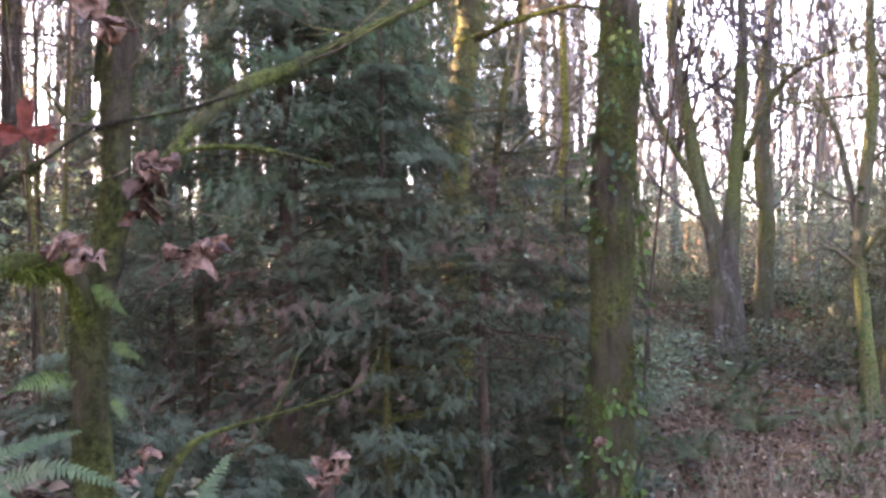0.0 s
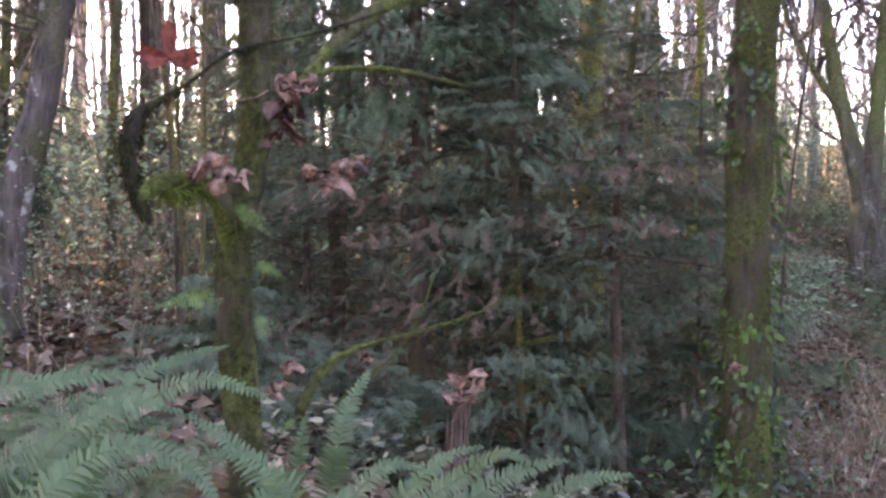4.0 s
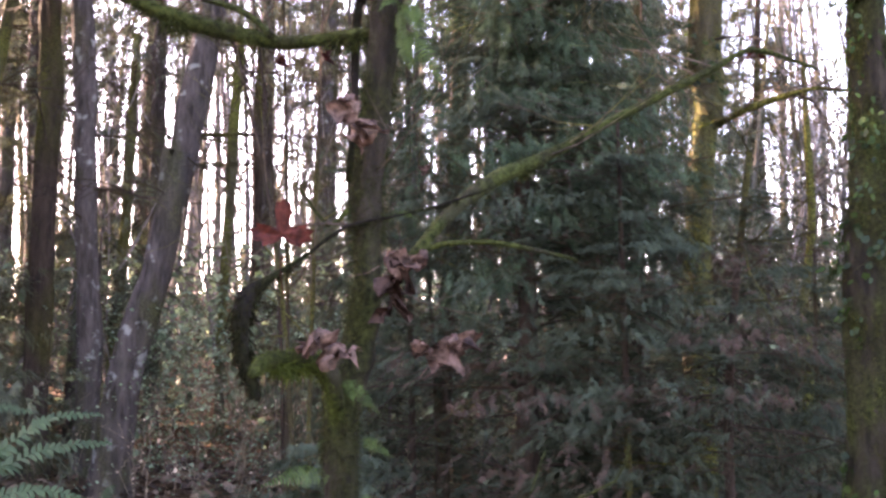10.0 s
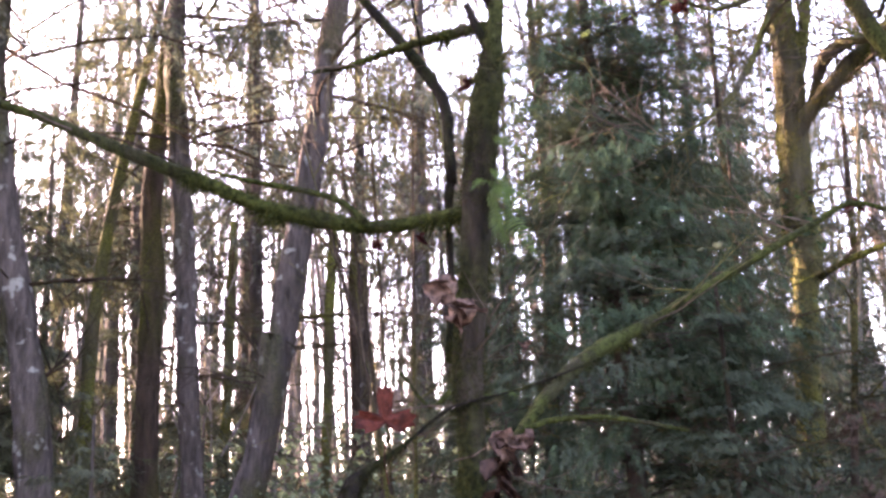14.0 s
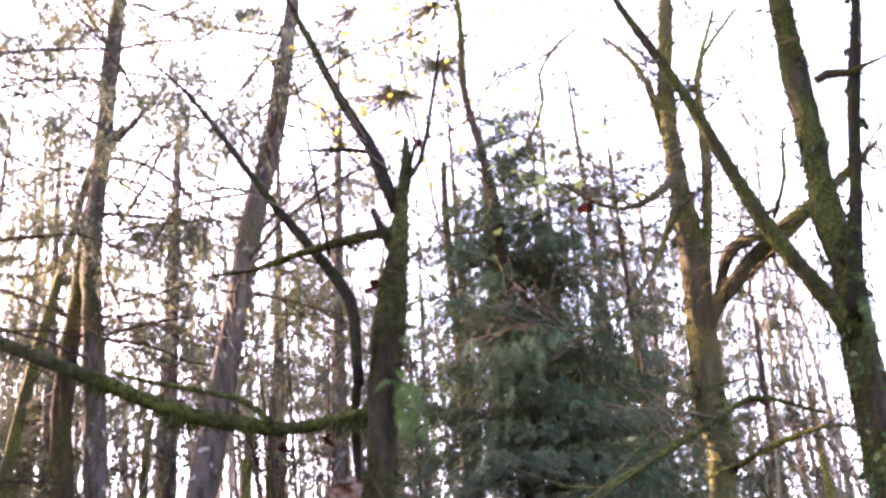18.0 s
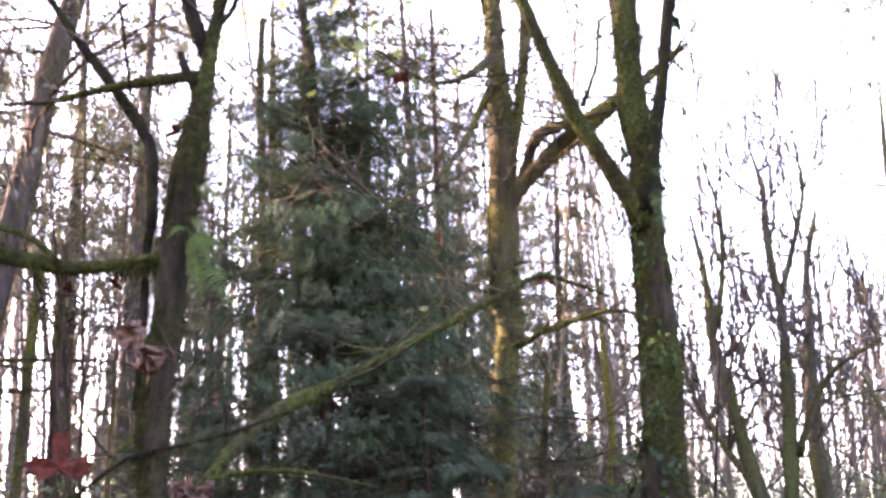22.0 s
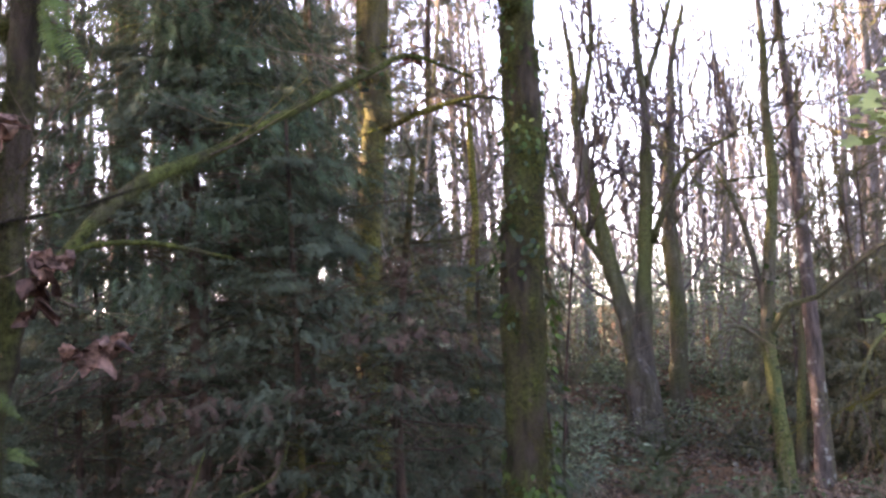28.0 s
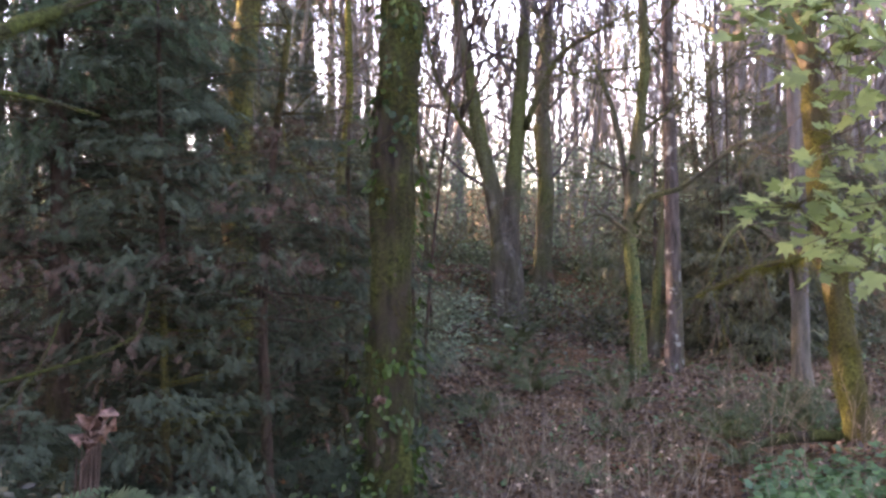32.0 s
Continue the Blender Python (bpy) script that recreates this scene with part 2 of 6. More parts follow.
M_PALE = leafy("pale_brush", [(0.058, 0.088, 0.048), (0.105, 0.145, 0.084), (0.160, 0.195, 0.118)], 0.4, 0.01)
M_WET = bark("splintered_wood", (0.016, 0.011, 0.009), (0.062, 0.042, 0.034), amount=0.05, scale=60)
M_STALK = leafy("dry_stalks", [(0.062, 0.046, 0.030), (0.165, 0.125, 0.083)], 0.2, 0.01)

m, t, out = nodes_of("forest_soil")
n1, n2 = noise_node(t, 0.9, 6, 0.65), noise_node(t, 24, 6, 0.7)
col = ramp(t, n2, [(0.3, (0.010, 0.006, 0.004)), (0.5, (0.050, 0.029, 0.016)), (0.72, (0.13, 0.076, 0.042))])
col = mix(t, ramp(t, n1, [(0.5, (0, 0, 0)), (0.66, (0.7, 0.7, 0.7))]), col, (0.022, 0.028, 0.010))
b = t.nodes.new("ShaderNodeBsdfPrincipled")
b.inputs["Roughness"].default_value = 1.0
b.inputs["Specular IOR Level"].default_value = 0.02
t.links.new(col, b.inputs["Base Color"])
bump = t.nodes.new("ShaderNodeBump")
bump.inputs["Strength"].default_value, bump.inputs["Distance"].default_value = 1.0, 0.05
t.links.new(n2, bump.inputs["Height"])
t.links.new(bump.outputs["Normal"], b.inputs["Normal"])
t.links.new(b.outputs["BSDF"], out.inputs["Surface"])
M_SOIL = m


# ---- building helpers ----
def mesh_of(name, verts, faces, material, smooth=True):
    """A mesh from arrays; faces: one array of triangles or of quads."""
    verts, faces = np.asarray(verts, np.float32), np.asarray(faces, np.int32)
    me = bpy.data.meshes.new(name)
    n, k = faces.shape
    me.vertices.add(len(verts))
    me.vertices.foreach_set("co", verts.ravel())
    me.loops.add(n * k)
    me.loops.foreach_set("vertex_index", faces.ravel())
    me.polygons.add(n)
    me.polygons.foreach_set("loop_start", np.arange(0, n * k, k, dtype=np.int32))
    me.polygons.foreach_set("use_smooth", np.full(n, smooth))
    me.materials.append(material)
    me.update()
    return me


def part(name, me, parent=None, label="", kind=""):
    ob = new(name, me)
    ob.parent = parent
    return tagged(ob, label, kind=kind)


def thing(name, place, label, category, group="", kind=""):
    ob = new(name)
    ob.location, ob.empty_display_size = place, 0.1
    return tagged(ob, label, category, group, kind)


def spline(points, step):
    """Points with radii, rounded through and spaced about step apart."""
    p = np.asarray(points, float)
    q = np.vstack([2 * p[0] - p[1], p, 2 * p[-1] - p[-2]])
    res = []
    for i in range(1, len(q) - 2):
        n = max(2, int(np.linalg.norm(q[i + 1, :3] - q[i, :3]) / step))
        for s in np.linspace(0, 1, n, endpoint=False):
            a, b, c, d = q[i - 1:i + 3]
            res.append(0.5 * (2 * b + (c - a) * s + (2 * a - 5 * b + 4 * c - d) * s ** 2 + (3 * b - a - 3 * c + d) * s ** 3))
    res.append(p[-1])
    return np.array(res)


def tube(points, sides=12, step=0.08, rough=0.10, seed=0, flare=0.0):
    """A tapered, slightly knobbly limb."""
    c = spline(points, step)
    tan = np.gradient(c[:, :3], axis=0)
    tan /= np.linalg.norm(tan, axis=1)[:, None] + 1e-9
    ref = np.array([0.31, 0.95, 0.05])
    u = np.cross(tan, ref)
    u /= np.linalg.norm(u, axis=1)[:, None] + 1e-9
    v = np.cross(tan, u)
    ang = np.linspace(0, 2 * np.pi, sides, endpoint=False)
    r = np.maximum(c[:, 3], 0.0015)[:, None] * np.ones(sides)
    g = np.random.default_rng(seed)
    ph = g.uniform(0, 6.28, 6)
    ln = np.arange(len(c))[:, None] * step
    wob = (np.sin(ang * 2 + ph[0] + ln * 1.7) * 0.5 + np.sin(ang * 3 + ph[1] - ln * 4.1) * 0.4 + np.sin(ang * 5 + ph[2] + ln * 9) * 0.3
           + np.sin(ln * 6.3 + ph[3]) * 0.4 + np.sin(ln * 2.1 + ph[4] + ang) * 0.5 + np.sin(ln * 14 + ang * 2 + ph[5]) * 0.4 + g.normal(0, 0.45, r.shape))
    r = r * (1 + rough * wob)
    if flare:
        r *= 1 + flare * np.exp(-ln / 0.25) * (1 + 0.4 * np.sin(ang * 4 + ph[4]))
    vs = c[:, None, :3] + u[:, None] * (np.cos(ang)[None, :, None] * r[..., None]) + v[:, None] * (np.sin(ang)[None, :, None] * r[..., None])
    k = len(c)
    i, j = np.meshgrid(np.arange(k - 1), np.arange(sides), indexing="ij")
    j2 = (j + 1) % sides
    f = np.stack([i * sides + j, i * sides + j2, (i + 1) * sides + j2, (i + 1) * sides + j], -1).reshape(-1, 4)
    vs = np.vstack([vs.reshape(-1, 3), c[0, :3], c[-1, :3]])
    n0, n1 = k * sides, k * sides + 1
    jj = np.arange(sides)
    cap0 = np.stack([np.full(sides, n0), (jj + 1) % sides, jj, jj], -1)
    cap1 = np.stack([np.full(sides, n1), (k - 1) * sides + jj, (k - 1) * sides + (jj + 1) % sides, (k - 1) * sides + (jj + 1) % sides], -1)
    return vs, np.vstack([f, cap0, cap1]), c


def prisms(a, b, ra, rb, sides=4):
    """Many thin tapered sticks in one go."""
    a, b = np.asarray(a, float), np.asarray(b, float)
    d = b - a
    d /= np.linalg.norm(d, axis=1)[:, None] + 1e-9
    ref = np.where(np.abs(d[:, 2:3]) > 0.9, [[1.0, 0, 0]], [[0, 0, 1.0]])
    u = np.cross(d, ref)
    u /= np.linalg.norm(u, axis=1)[:, None] + 1e-9
    v = np.cross(d, u)
    ang = np.linspace(0, 2 * np.pi, sides, endpoint=False)
    ring = u[:, None] * np.cos(ang)[None, :, None] + v[:, None] * np.sin(ang)[None, :, None]
    va = a[:, None] + ring * np.asarray(ra)[:, None, None]
    vb = b[:, None] + ring * np.asarray(rb)[:, None, None]
    vs = np.concatenate([va, vb], 1)
    j = np.arange(sides)
    f = np.stack([j, (j + 1) % sides, sides + (j + 1) % sides, sides + j], -1)
    fs = f[None] + (np.arange(len(a)) * 2 * sides)[:, None, None]
    return vs.reshape(-1, 3), fs.reshape(-1, 4)


def turns(y, n):
    """Rotations that carry +y to the directions y, and +z near to n."""
    y = y / (np.linalg.norm(y, axis=1)[:, None] + 1e-9)
    x = np.cross(y, n)
    x /= np.linalg.norm(x, axis=1)[:, None] + 1e-9
    return np.stack([x, y, np.cross(x, y)], -1)


def scatter(tv, tf, places, rot, size):
    """Copies of a small template, joined: vertices and faces."""
    size = np.asarray(size, float)
    size = size[:, None, None] if size.ndim == 1 else size[:, None, :]
    vs = np.einsum("nij,nkj->nki", rot, tv[None] * size) + places[:, None]
    fs = tf[None] + (np.arange(len(places)) * len(tv))[:, None, None]
    return vs.reshape(-1, 3), fs.reshape(-1, tf.shape[1])


def joined(pieces):
    vs, fs, n = [], [], 0
    for v, f in pieces:
        vs.append(v)
        fs.append(f + n)
        n += len(v)
    return np.vstack(vs), np.vstack(fs)


def quads(tris):
    return np.column_stack([tris, tris[:, 2]])


# templates, each about 1 long along +y, lying flat
def spray_template(seed, count=16, width=0.03, reach=0.42, droop=0.3):
    """A ragged hanging spray: narrow pointed strands off a drooping stalk, none opposite another."""
    g = np.random.default_rng(seed)
    v = []

    def strand(p, q, w):
        p, q = np.array(p), np.array(q)
        side = np.array([-(q - p)[1], (q - p)[0], 0]) + g.normal(0, 0.12, 3)
        side = side / (np.linalg.norm(side) + 1e-9) * w
        v.extend([p + side, p - side, q])
    sway = g.normal(0, 0.12)
    for s in np.sort(g.uniform(0.02, 1.0, count)):
        sg = -1 if g.random() < 0.5 else 1
        ln = reach * g.uniform(0.45, 1.2) * (1 - 0.5 * s)
        on = g.uniform(0.35, 1.2)
        x, y = sway * s * s, s * 0.9
        strand((x, y, -droop * y * y), (x + sg * ln * g.uniform(0.25, 0.85), y + ln * on, -droop * (y + ln * on) ** 2 - g.uniform(0.05, 0.7) * ln), width * g.uniform(0.6, 1.3))
    strand((0, 0, 0), (sway, 1.0, -droop), width * 0.6)
    return np.array(v, float), np.arange(len(v)).reshape(-1, 3)


def fan_template(seed, pairs=8, reach=0.34, width=0.030, droop=0.35):
    """A flat feathery cedar spray: alternate pointed branchlets along a drooping stalk, shorter towards the tip."""
    g = np.random.default_rng(seed)
    v = []
    sway = g.normal(0, 0.10)
    for i in range(2 * pairs):
        y = 0.06 + 0.90 * i / (2 * pairs)
        sg = -1 if i % 2 else 1
        ln = reach * g.uniform(0.65, 1.15) * (1 - 0.62 * y)
        a = g.uniform(0.55, 0.95)
        p = np.array([sway * y * y, y, -droop * y * y])
        q = p + np.array([sg * ln * math.sin(a), ln * math.cos(a), -ln * (0.35 + droop * y + g.uniform(0, 0.25))])
        side = np.array([-(q - p)[1], (q - p)[0], 0.0])
        side = side / np.linalg.norm(side) * width * g.uniform(0.7, 1.25)
        v.extend([p + side, p - side + (q - p) * 0.15, q])
    v.extend([(width * 0.4, 0, 0), (-width * 0.4, 0, 0), (sway, 1.0, -droop)])
    return np.array(v, float), np.arange(len(v)).reshape(-1, 3)


def leaf_template(lobes=((90, 1.0), (68, 0.52), (45, 0.92), (25, 0.45), (-5, 0.70), (-40, 0.40), (-80, 0.22)), cup=0.12):
    """A lobed leaf of quads; lobes: angle and reach on the right half."""
    pts = [(r * math.cos(radians(a)), r * math.sin(radians(a))) for a, r in lobes]
    ring = pts + [(-x, y) for x, y in reversed(pts[1:])]
    ring = np.array([(0.55 * x, 0.45 + 0.55 * y) for x, y in ring])
    v = np.vstack([[0, 0.40, 0], np.column_stack([ring, cup * np.hypot(ring[:, 0], ring[:, 1] - 0.4)])])
    n = len(ring)
    return v, np.array([(0, 1 + (i + 1) % n, 1 + i, 1 + i) for i in range(n)])


def frond_arrays(length=1.0, rise=70, fall=95, pairs=42, reach=0.105, seed=0, wide=0.42):
    """A sword fern's frond: an arching stalk with pairs of narrow leaflets."""
    g = np.random.default_rng(seed)
    n = pairs + 6
    ang = np.radians(rise - fall * np.linspace(0, 1, n) ** 1.3)
    st = length / n
    y, z = np.concatenate([[0], np.cumsum(np.cos(ang) * st)]), np.concatenate([[0], np.cumsum(np.sin(ang) * st)])
    sway = np.cumsum(g.normal(0, 0.0012, n + 1))
    v, f = [], []
    for i in range(5, n):
        s = (i - 5) / (n - 5)
        ln = length * reach * (0.55 + 0.45 * math.sin(math.pi * min(1.0, 0.18 + s))) * (1 - s ** 2.4) + 0.006
        w = st * wide
        base = np.array([sway[i], y[i], z[i]])
        tan = np.array([0, math.cos(ang[min(i, n - 1)]), math.sin(ang[min(i, n - 1)])])
        up = np.array([0, -tan[2], tan[1]])
        for sg in (-1, 1):
            lean = g.normal(0.18, 0.06)
            out = np.array([sg, 0, 0]) + tan * lean + up * g.normal(-0.10, 0.12)
            out /= np.linalg.norm(out)
            k = len(v)
            tip = base + out * ln + np.array([0, 0, -0.22 * ln])
            mid = base + out * ln * 0.55 + up * 0.004
            v.extend([base - tan * w * 0.7, base + tan * w * 0.9, mid + tan * w, mid - tan * w * 0.7, tip])
            f.extend([(k, k + 1, k + 2, k + 3), (k + 3, k + 2, k + 4, k + 4)])
    stalk = np.column_stack([sway, y, z])[::3]
    w = 0.0035 * (1 - 0.8 * np.linspace(0, 1, len(stalk)))
    pv, pf = prisms(stalk[:-1], stalk[1:], w[:-1], w[1:], 3)
    return joined([(np.array(v), np.array(f)), (pv, pf)])


# ---- the ground ----
HILLS = [(0, 0, 0), (-2.4, 4.9, 0.70), (-4.0, 9.2, 0.80), (-0.8, 2.7, 0.42), (-1.2, 2.2, 0.48), (-2.0, 1.5, 0.40), (-1.95, 2.4, 0.95), (-0.35, 2.5, 0.44), (0.12, 2.75, 0.25), (0, 1.2, 0.05), (0.3, 6.5, -0.35), (0.1, 8.2, -0.55), (0.85, 5.9, -0.15),
         (2.0, 6.7, 0.12), (3.0, 5.4, 0.18), (4.0, 7.0, 0.36), (4.8, 9.3, 0.36), (3.1, 10.5, 0.33), (2.1, 12.8, 0.50), (2.5, 14.2, 0.76), (3.1, 17.4, 1.6), (4.4, 18.0, 1.55), (5.6, 17.6, 1.35), (6.6, 18.0, 1.45), (4.9, 20.2, 1.95), (4.05, 11.3, 0.42), (5.6, 14.4, 0.36), (3.8, 15.5, 0.62), (4.6, 16.7, 0.84), (4.9, 18.4, 1.7),
         (4.5, 23.6, 2.0), (7.0, 21.0, 1.9), (12, 18, 1.6), (-4.5, 14, 1.2), (-8, 20, 2.0), (0, 22, 1.2), (-5, 40, 4.5), (10, 45, 4.5), (30, 30, 5.0), (-30, 30, 4.5), (-14, 34, 4.2), (18, 36, 4.5), (0, -20, 0.2), (-20, 0, 0.5), (20, 0, 0.5)]
HILLS = np.array(HILLS, float)


def ground_z(x, y):
    x, y = np.atleast_1d(np.asarray(x, float)), np.atleast_1d(np.asarray(y, float))
    d2 = (x[:, None] - HILLS[:, 0]) ** 2 + (y[:, None] - HILLS[:, 1]) ** 2
    w = 1 / (d2 + 0.35) ** 1.6
    z = (w * HILLS[:, 2]).sum(1) / w.sum(1)
    return z + 0.035 * np.sin(x * 2.3 + 1.0) * np.sin(y * 1.9) + 0.025 * np.sin(x * 5.1 - y * 3.7)


rad = np.concatenate([[0.0], np.geomspace(0.4, 900, 110)])
seg = 150
ga = np.linspace(0, 2 * np.pi, seg, endpoint=False)
gx, gy = rad[:, None] * np.cos(ga), rad[:, None] * np.sin(ga)
gz = ground_z(gx.ravel(), gy.ravel())
gi, gj = np.meshgrid(np.arange(len(rad) - 1), np.arange(seg), indexing="ij")
gf = np.stack([gi * seg + gj, (gi + 1) * seg + gj, (gi + 1) * seg + (gj + 1) % seg, gi * seg + (gj + 1) % seg], -1).reshape(-1, 4)
ground = part("ground", mesh_of("ground", np.column_stack([gx.ravel(), gy.ravel(), gz]), gf, M_SOIL))
tagged(ground, "uneven dark forest soil under fallen leaves", "ground", kind="structure")


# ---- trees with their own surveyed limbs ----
TREES, CENTRES, WOOD = {}, {}, {}


def tree(key, label, category="tree", group=""):
    TREES[key] = thing("tree", (0, 0, 0), label, category, group)
    CENTRES[key], WOOD[key] = [], []
    return TREES[key]


def limb(key, name, points, material, to_ground=False, rough=0.10, sides=12, step=0.08):
    pts = [tuple(p) for p in points]
    if to_ground:
        x, y, z, r = pts[0]
        pts.insert(0, (x, y, float(ground_z(x, y)[0]) - 0.15, r * 1.12))
        if pts[1][2] - pts[0][2] < 0.1:
            del pts[1]
    elif pts[-1][3] > 0.007 and name == "limb":
        p, q = np.array(pts[-2]), np.array(pts[-1])
        pts.append((*(q + 0.6 * (q - p))[:3], 0.25 * q[3]))
    v, f, c = tube(pts, sides, step, rough, len(CENTRES[key]) * 7 + len(pts), 0.35 if to_ground else 0.0)
    CENTRES[key].append(c)
    WOOD[key].append(part(name, mesh_of(name, v, f, material), TREES[key]))


def bare_twigs(starts, dirs, lengths, radii, depth, g, spread=0.6, lift=0.15, kids=4, least=0.0012, wind=0.14):
    """Twigs branching on and on; arrays of sticks."""
    A, B, RA, RB = [], [], [], []
    level = [(np.asarray(starts, float), np.asarray(dirs, float), np.asarray(lengths, float), np.asarray(radii, float))]
    for k in range(depth):
        s, d, ln, r = level[-1]
        ns, nd, nl, nr = [], [], [], []
        p = s.copy()
        h = d / (np.linalg.norm(d, axis=1)[:, None] + 1e-9)
        steps = 4 if k < depth - 1 else 3
        for i in range(steps):
            q = p + h * (ln / steps)[:, None]
            A.append(p), B.append(q), RA.append(r * (1 - 0.75 * i / steps)), RB.append(r * (1 - 0.75 * (i + 1) / steps))
            h = h + g.normal(0, wind, h.shape) + np.array([0, 0, lift * 0.3])
            h /= np.linalg.norm(h, axis=1)[:, None]
            if k < depth - 1:
                m = max(1, kids // steps + (i > 0))
                for _ in range(m):
                    keep = g.random(len(q)) < 0.9
                    off = g.normal(0, spread, h.shape) + np.array([0, 0, lift])
                    dd = h + off
                    ns.append(q[keep]), nd.append(dd[keep]), nl.append((ln * g.uniform(0.3, 0.65, len(q)))[keep]), nr.append((r * (1 - 0.7 * (i + 1) / steps) * 0.6)[keep])
            p = q
        if k < depth - 1:
            level.append((np.vstack(ns), np.vstack(nd), np.concatenate(nl), np.concatenate(nr)))
    return np.vstack(A), np.vstack(B), np.maximum(np.concatenate(RA), least), np.maximum(np.concatenate(RB), least * 0.8)


SPRAY = [fan_template(k, 5, 0.40, 0.036, 0.06 * k) for k in (1, 2, 3, 4)]
SPRAY_LOW = [spray_template(k, 11, 0.032, 0.45, 0.35) for k in (5, 6, 7)]
SPRAY_SKY = [spray_template(k, 13, 0.032, 0.30, 0.55) for k in (8, 9, 10)]
LEAF = leaf_template()
IVY = leaf_template(((90, 1.0), (60, 0.6), (35, 0.85), (0, 0.6), (-45, 0.75), (-80, 0.45)), 0.05)
LONGLEAF = leaf_template(((90, 1.0), (70, 0.72), (40, 0.42), (0, 0.34), (-45, 0.40), (-80, 0.35)), 0.10)
DRY = (np.array([(0, 0, 0), (0.34, 0.35, 0.08), (0, 1.0, -0.04), (-0.34, 0.4, 0.10)]), np.array([(0, 1, 2, 3)]))
BLADE = (np.array([(-0.13, 0, 0), (0.13, 0, 0), (0.16, 0.5, 0.06), (-0.16, 0.5, 0.06), (0, 1.0, -0.05)]), np.array([(0, 1, 2, 3), (3, 2, 4, 4)]))


def conifer_crown(axis, reach, count, sprays, size, g, template, droop=0.35, lowest=0.0, loose=0.13, thick=0.008, fade=1.0, skew=1.1):
    """Branches round a leaning axis, from bottom to top, hung with sprays. axis: two points; reach: length of the lowest branches."""
    a, b = np.array(axis[0], float), np.array(axis[1], float)
    s = np.sort(g.random(count) ** skew)
    s = lowest + (1 - lowest) * s * 0.94
    start = a + (b - a) * s[:, None]
    turn = g.uniform(0, 2 * np.pi, count)
    ln = reach * (1 - s ** fade * 0.93) * g.uniform(0.4, 1.2, count)
    h = np.column_stack([np.cos(turn), np.sin(turn), np.full(count, 0.12) + 0.25 * s + g.normal(0, 0.16, count)])
    fall = np.column_stack([np.zeros((count, 2)), -droop * 0.33 * g.uniform(0.2, 1.7, count)])
    P, D, N = [], [], []
    A, B, RA, RB = [], [], [], []
    steps = 5
    p = start
    for i in range(steps):
        q = p + h * (ln / steps)[:, None]
        A.append(p), B.append(q), RA.append(thick * ln * (1 - i / steps)), RB.append(thick * ln * (1 - (i + 1) / steps) + 0.001)
        m = max(1, int(round(sprays * (0.5 + i) / (steps * steps * 0.5))))
        for _ in range(m):
            u = g.random(count)[:, None]
            w = g.normal(0, 1, (count, 3)) * (loose * ln)[:, None] * np.array([1, 1, 0.14])
            P.append(p * (1 - u) + q * u + w)
            side = np.cross(h, [0, 0, 1.0]) * g.normal(0, 0.75, count)[:, None]
            D.append(h + side + np.array([0, 0, -droop]) + g.normal(0, 0.2, (count, 3)))
            N.append(np.array([0, 0, 1.0]) + g.normal(0, 0.35, (count, 3)))
        h = h + fall + g.normal(0, 0.13, h.shape)
        h /= np.linalg.norm(h, axis=1)[:, None]
        p = q
    P, D, N = np.vstack(P), np.vstack(D), np.vstack(N)
    sz = size * g.uniform(0.6, 1.25, len(P)) * np.tile(np.clip(ln / (0.35 * reach), 0.25, 1.0), len(P) // count)
    R, k = turns(D, N), len(template)
    leaves = joined([scatter(*template[i], P[i::k], R[i::k], sz[i::k]) for i in range(k)])
    wood = prisms(np.vstack(A), np.vstack(B), np.concatenate(RA), np.concatenate(RB), 3)
    return leaves, wood


# ---- the standing trees: limbs as x, y, z and radius ----
tree("near", "slender moss-covered maple with broken top and crooked limbs", "tree")
limb("near", "trunk", [(-0.790, 2.756, 0.881, 0.0373), (-0.798, 2.754, 1.003, 0.0359), (-0.811, 2.750, 1.166, 0.0351), (-0.823, 2.747, 1.382, 0.0385), (-0.813, 2.750, 1.517, 0.0384), (-0.775, 2.760, 1.680, 0.0351), (-0.764, 2.764, 1.869, 0.0337), (-0.779, 2.807, 2.020, 0.0344), (-0.759, 2.813, 2.217, 0.0349), (-0.745, 2.816, 2.391, 0.0368), (-0.715, 2.783, 2.584, 0.0373), (-0.688, 2.790, 2.771, 0.0325), (-0.668, 2.795, 2.900, 0.0250), (-0.660, 2.796, 2.985, 0.0190), (-0.648, 2.800, 3.06, 0.0150), (-0.643, 2.800, 3.165, 0.0070)], M_NEAR, True, rough=0.17, sides=22, step=0.035)
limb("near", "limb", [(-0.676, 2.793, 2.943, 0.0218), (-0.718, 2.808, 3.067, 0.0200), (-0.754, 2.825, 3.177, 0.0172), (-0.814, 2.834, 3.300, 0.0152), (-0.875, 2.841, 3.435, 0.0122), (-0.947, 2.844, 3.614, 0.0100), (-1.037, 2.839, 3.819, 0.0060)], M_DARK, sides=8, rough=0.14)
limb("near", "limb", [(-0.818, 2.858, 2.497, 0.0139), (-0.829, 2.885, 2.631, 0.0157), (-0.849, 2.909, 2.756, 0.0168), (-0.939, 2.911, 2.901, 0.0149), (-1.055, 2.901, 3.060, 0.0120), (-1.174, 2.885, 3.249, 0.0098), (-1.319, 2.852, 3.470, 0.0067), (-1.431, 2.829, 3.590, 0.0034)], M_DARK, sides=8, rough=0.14)
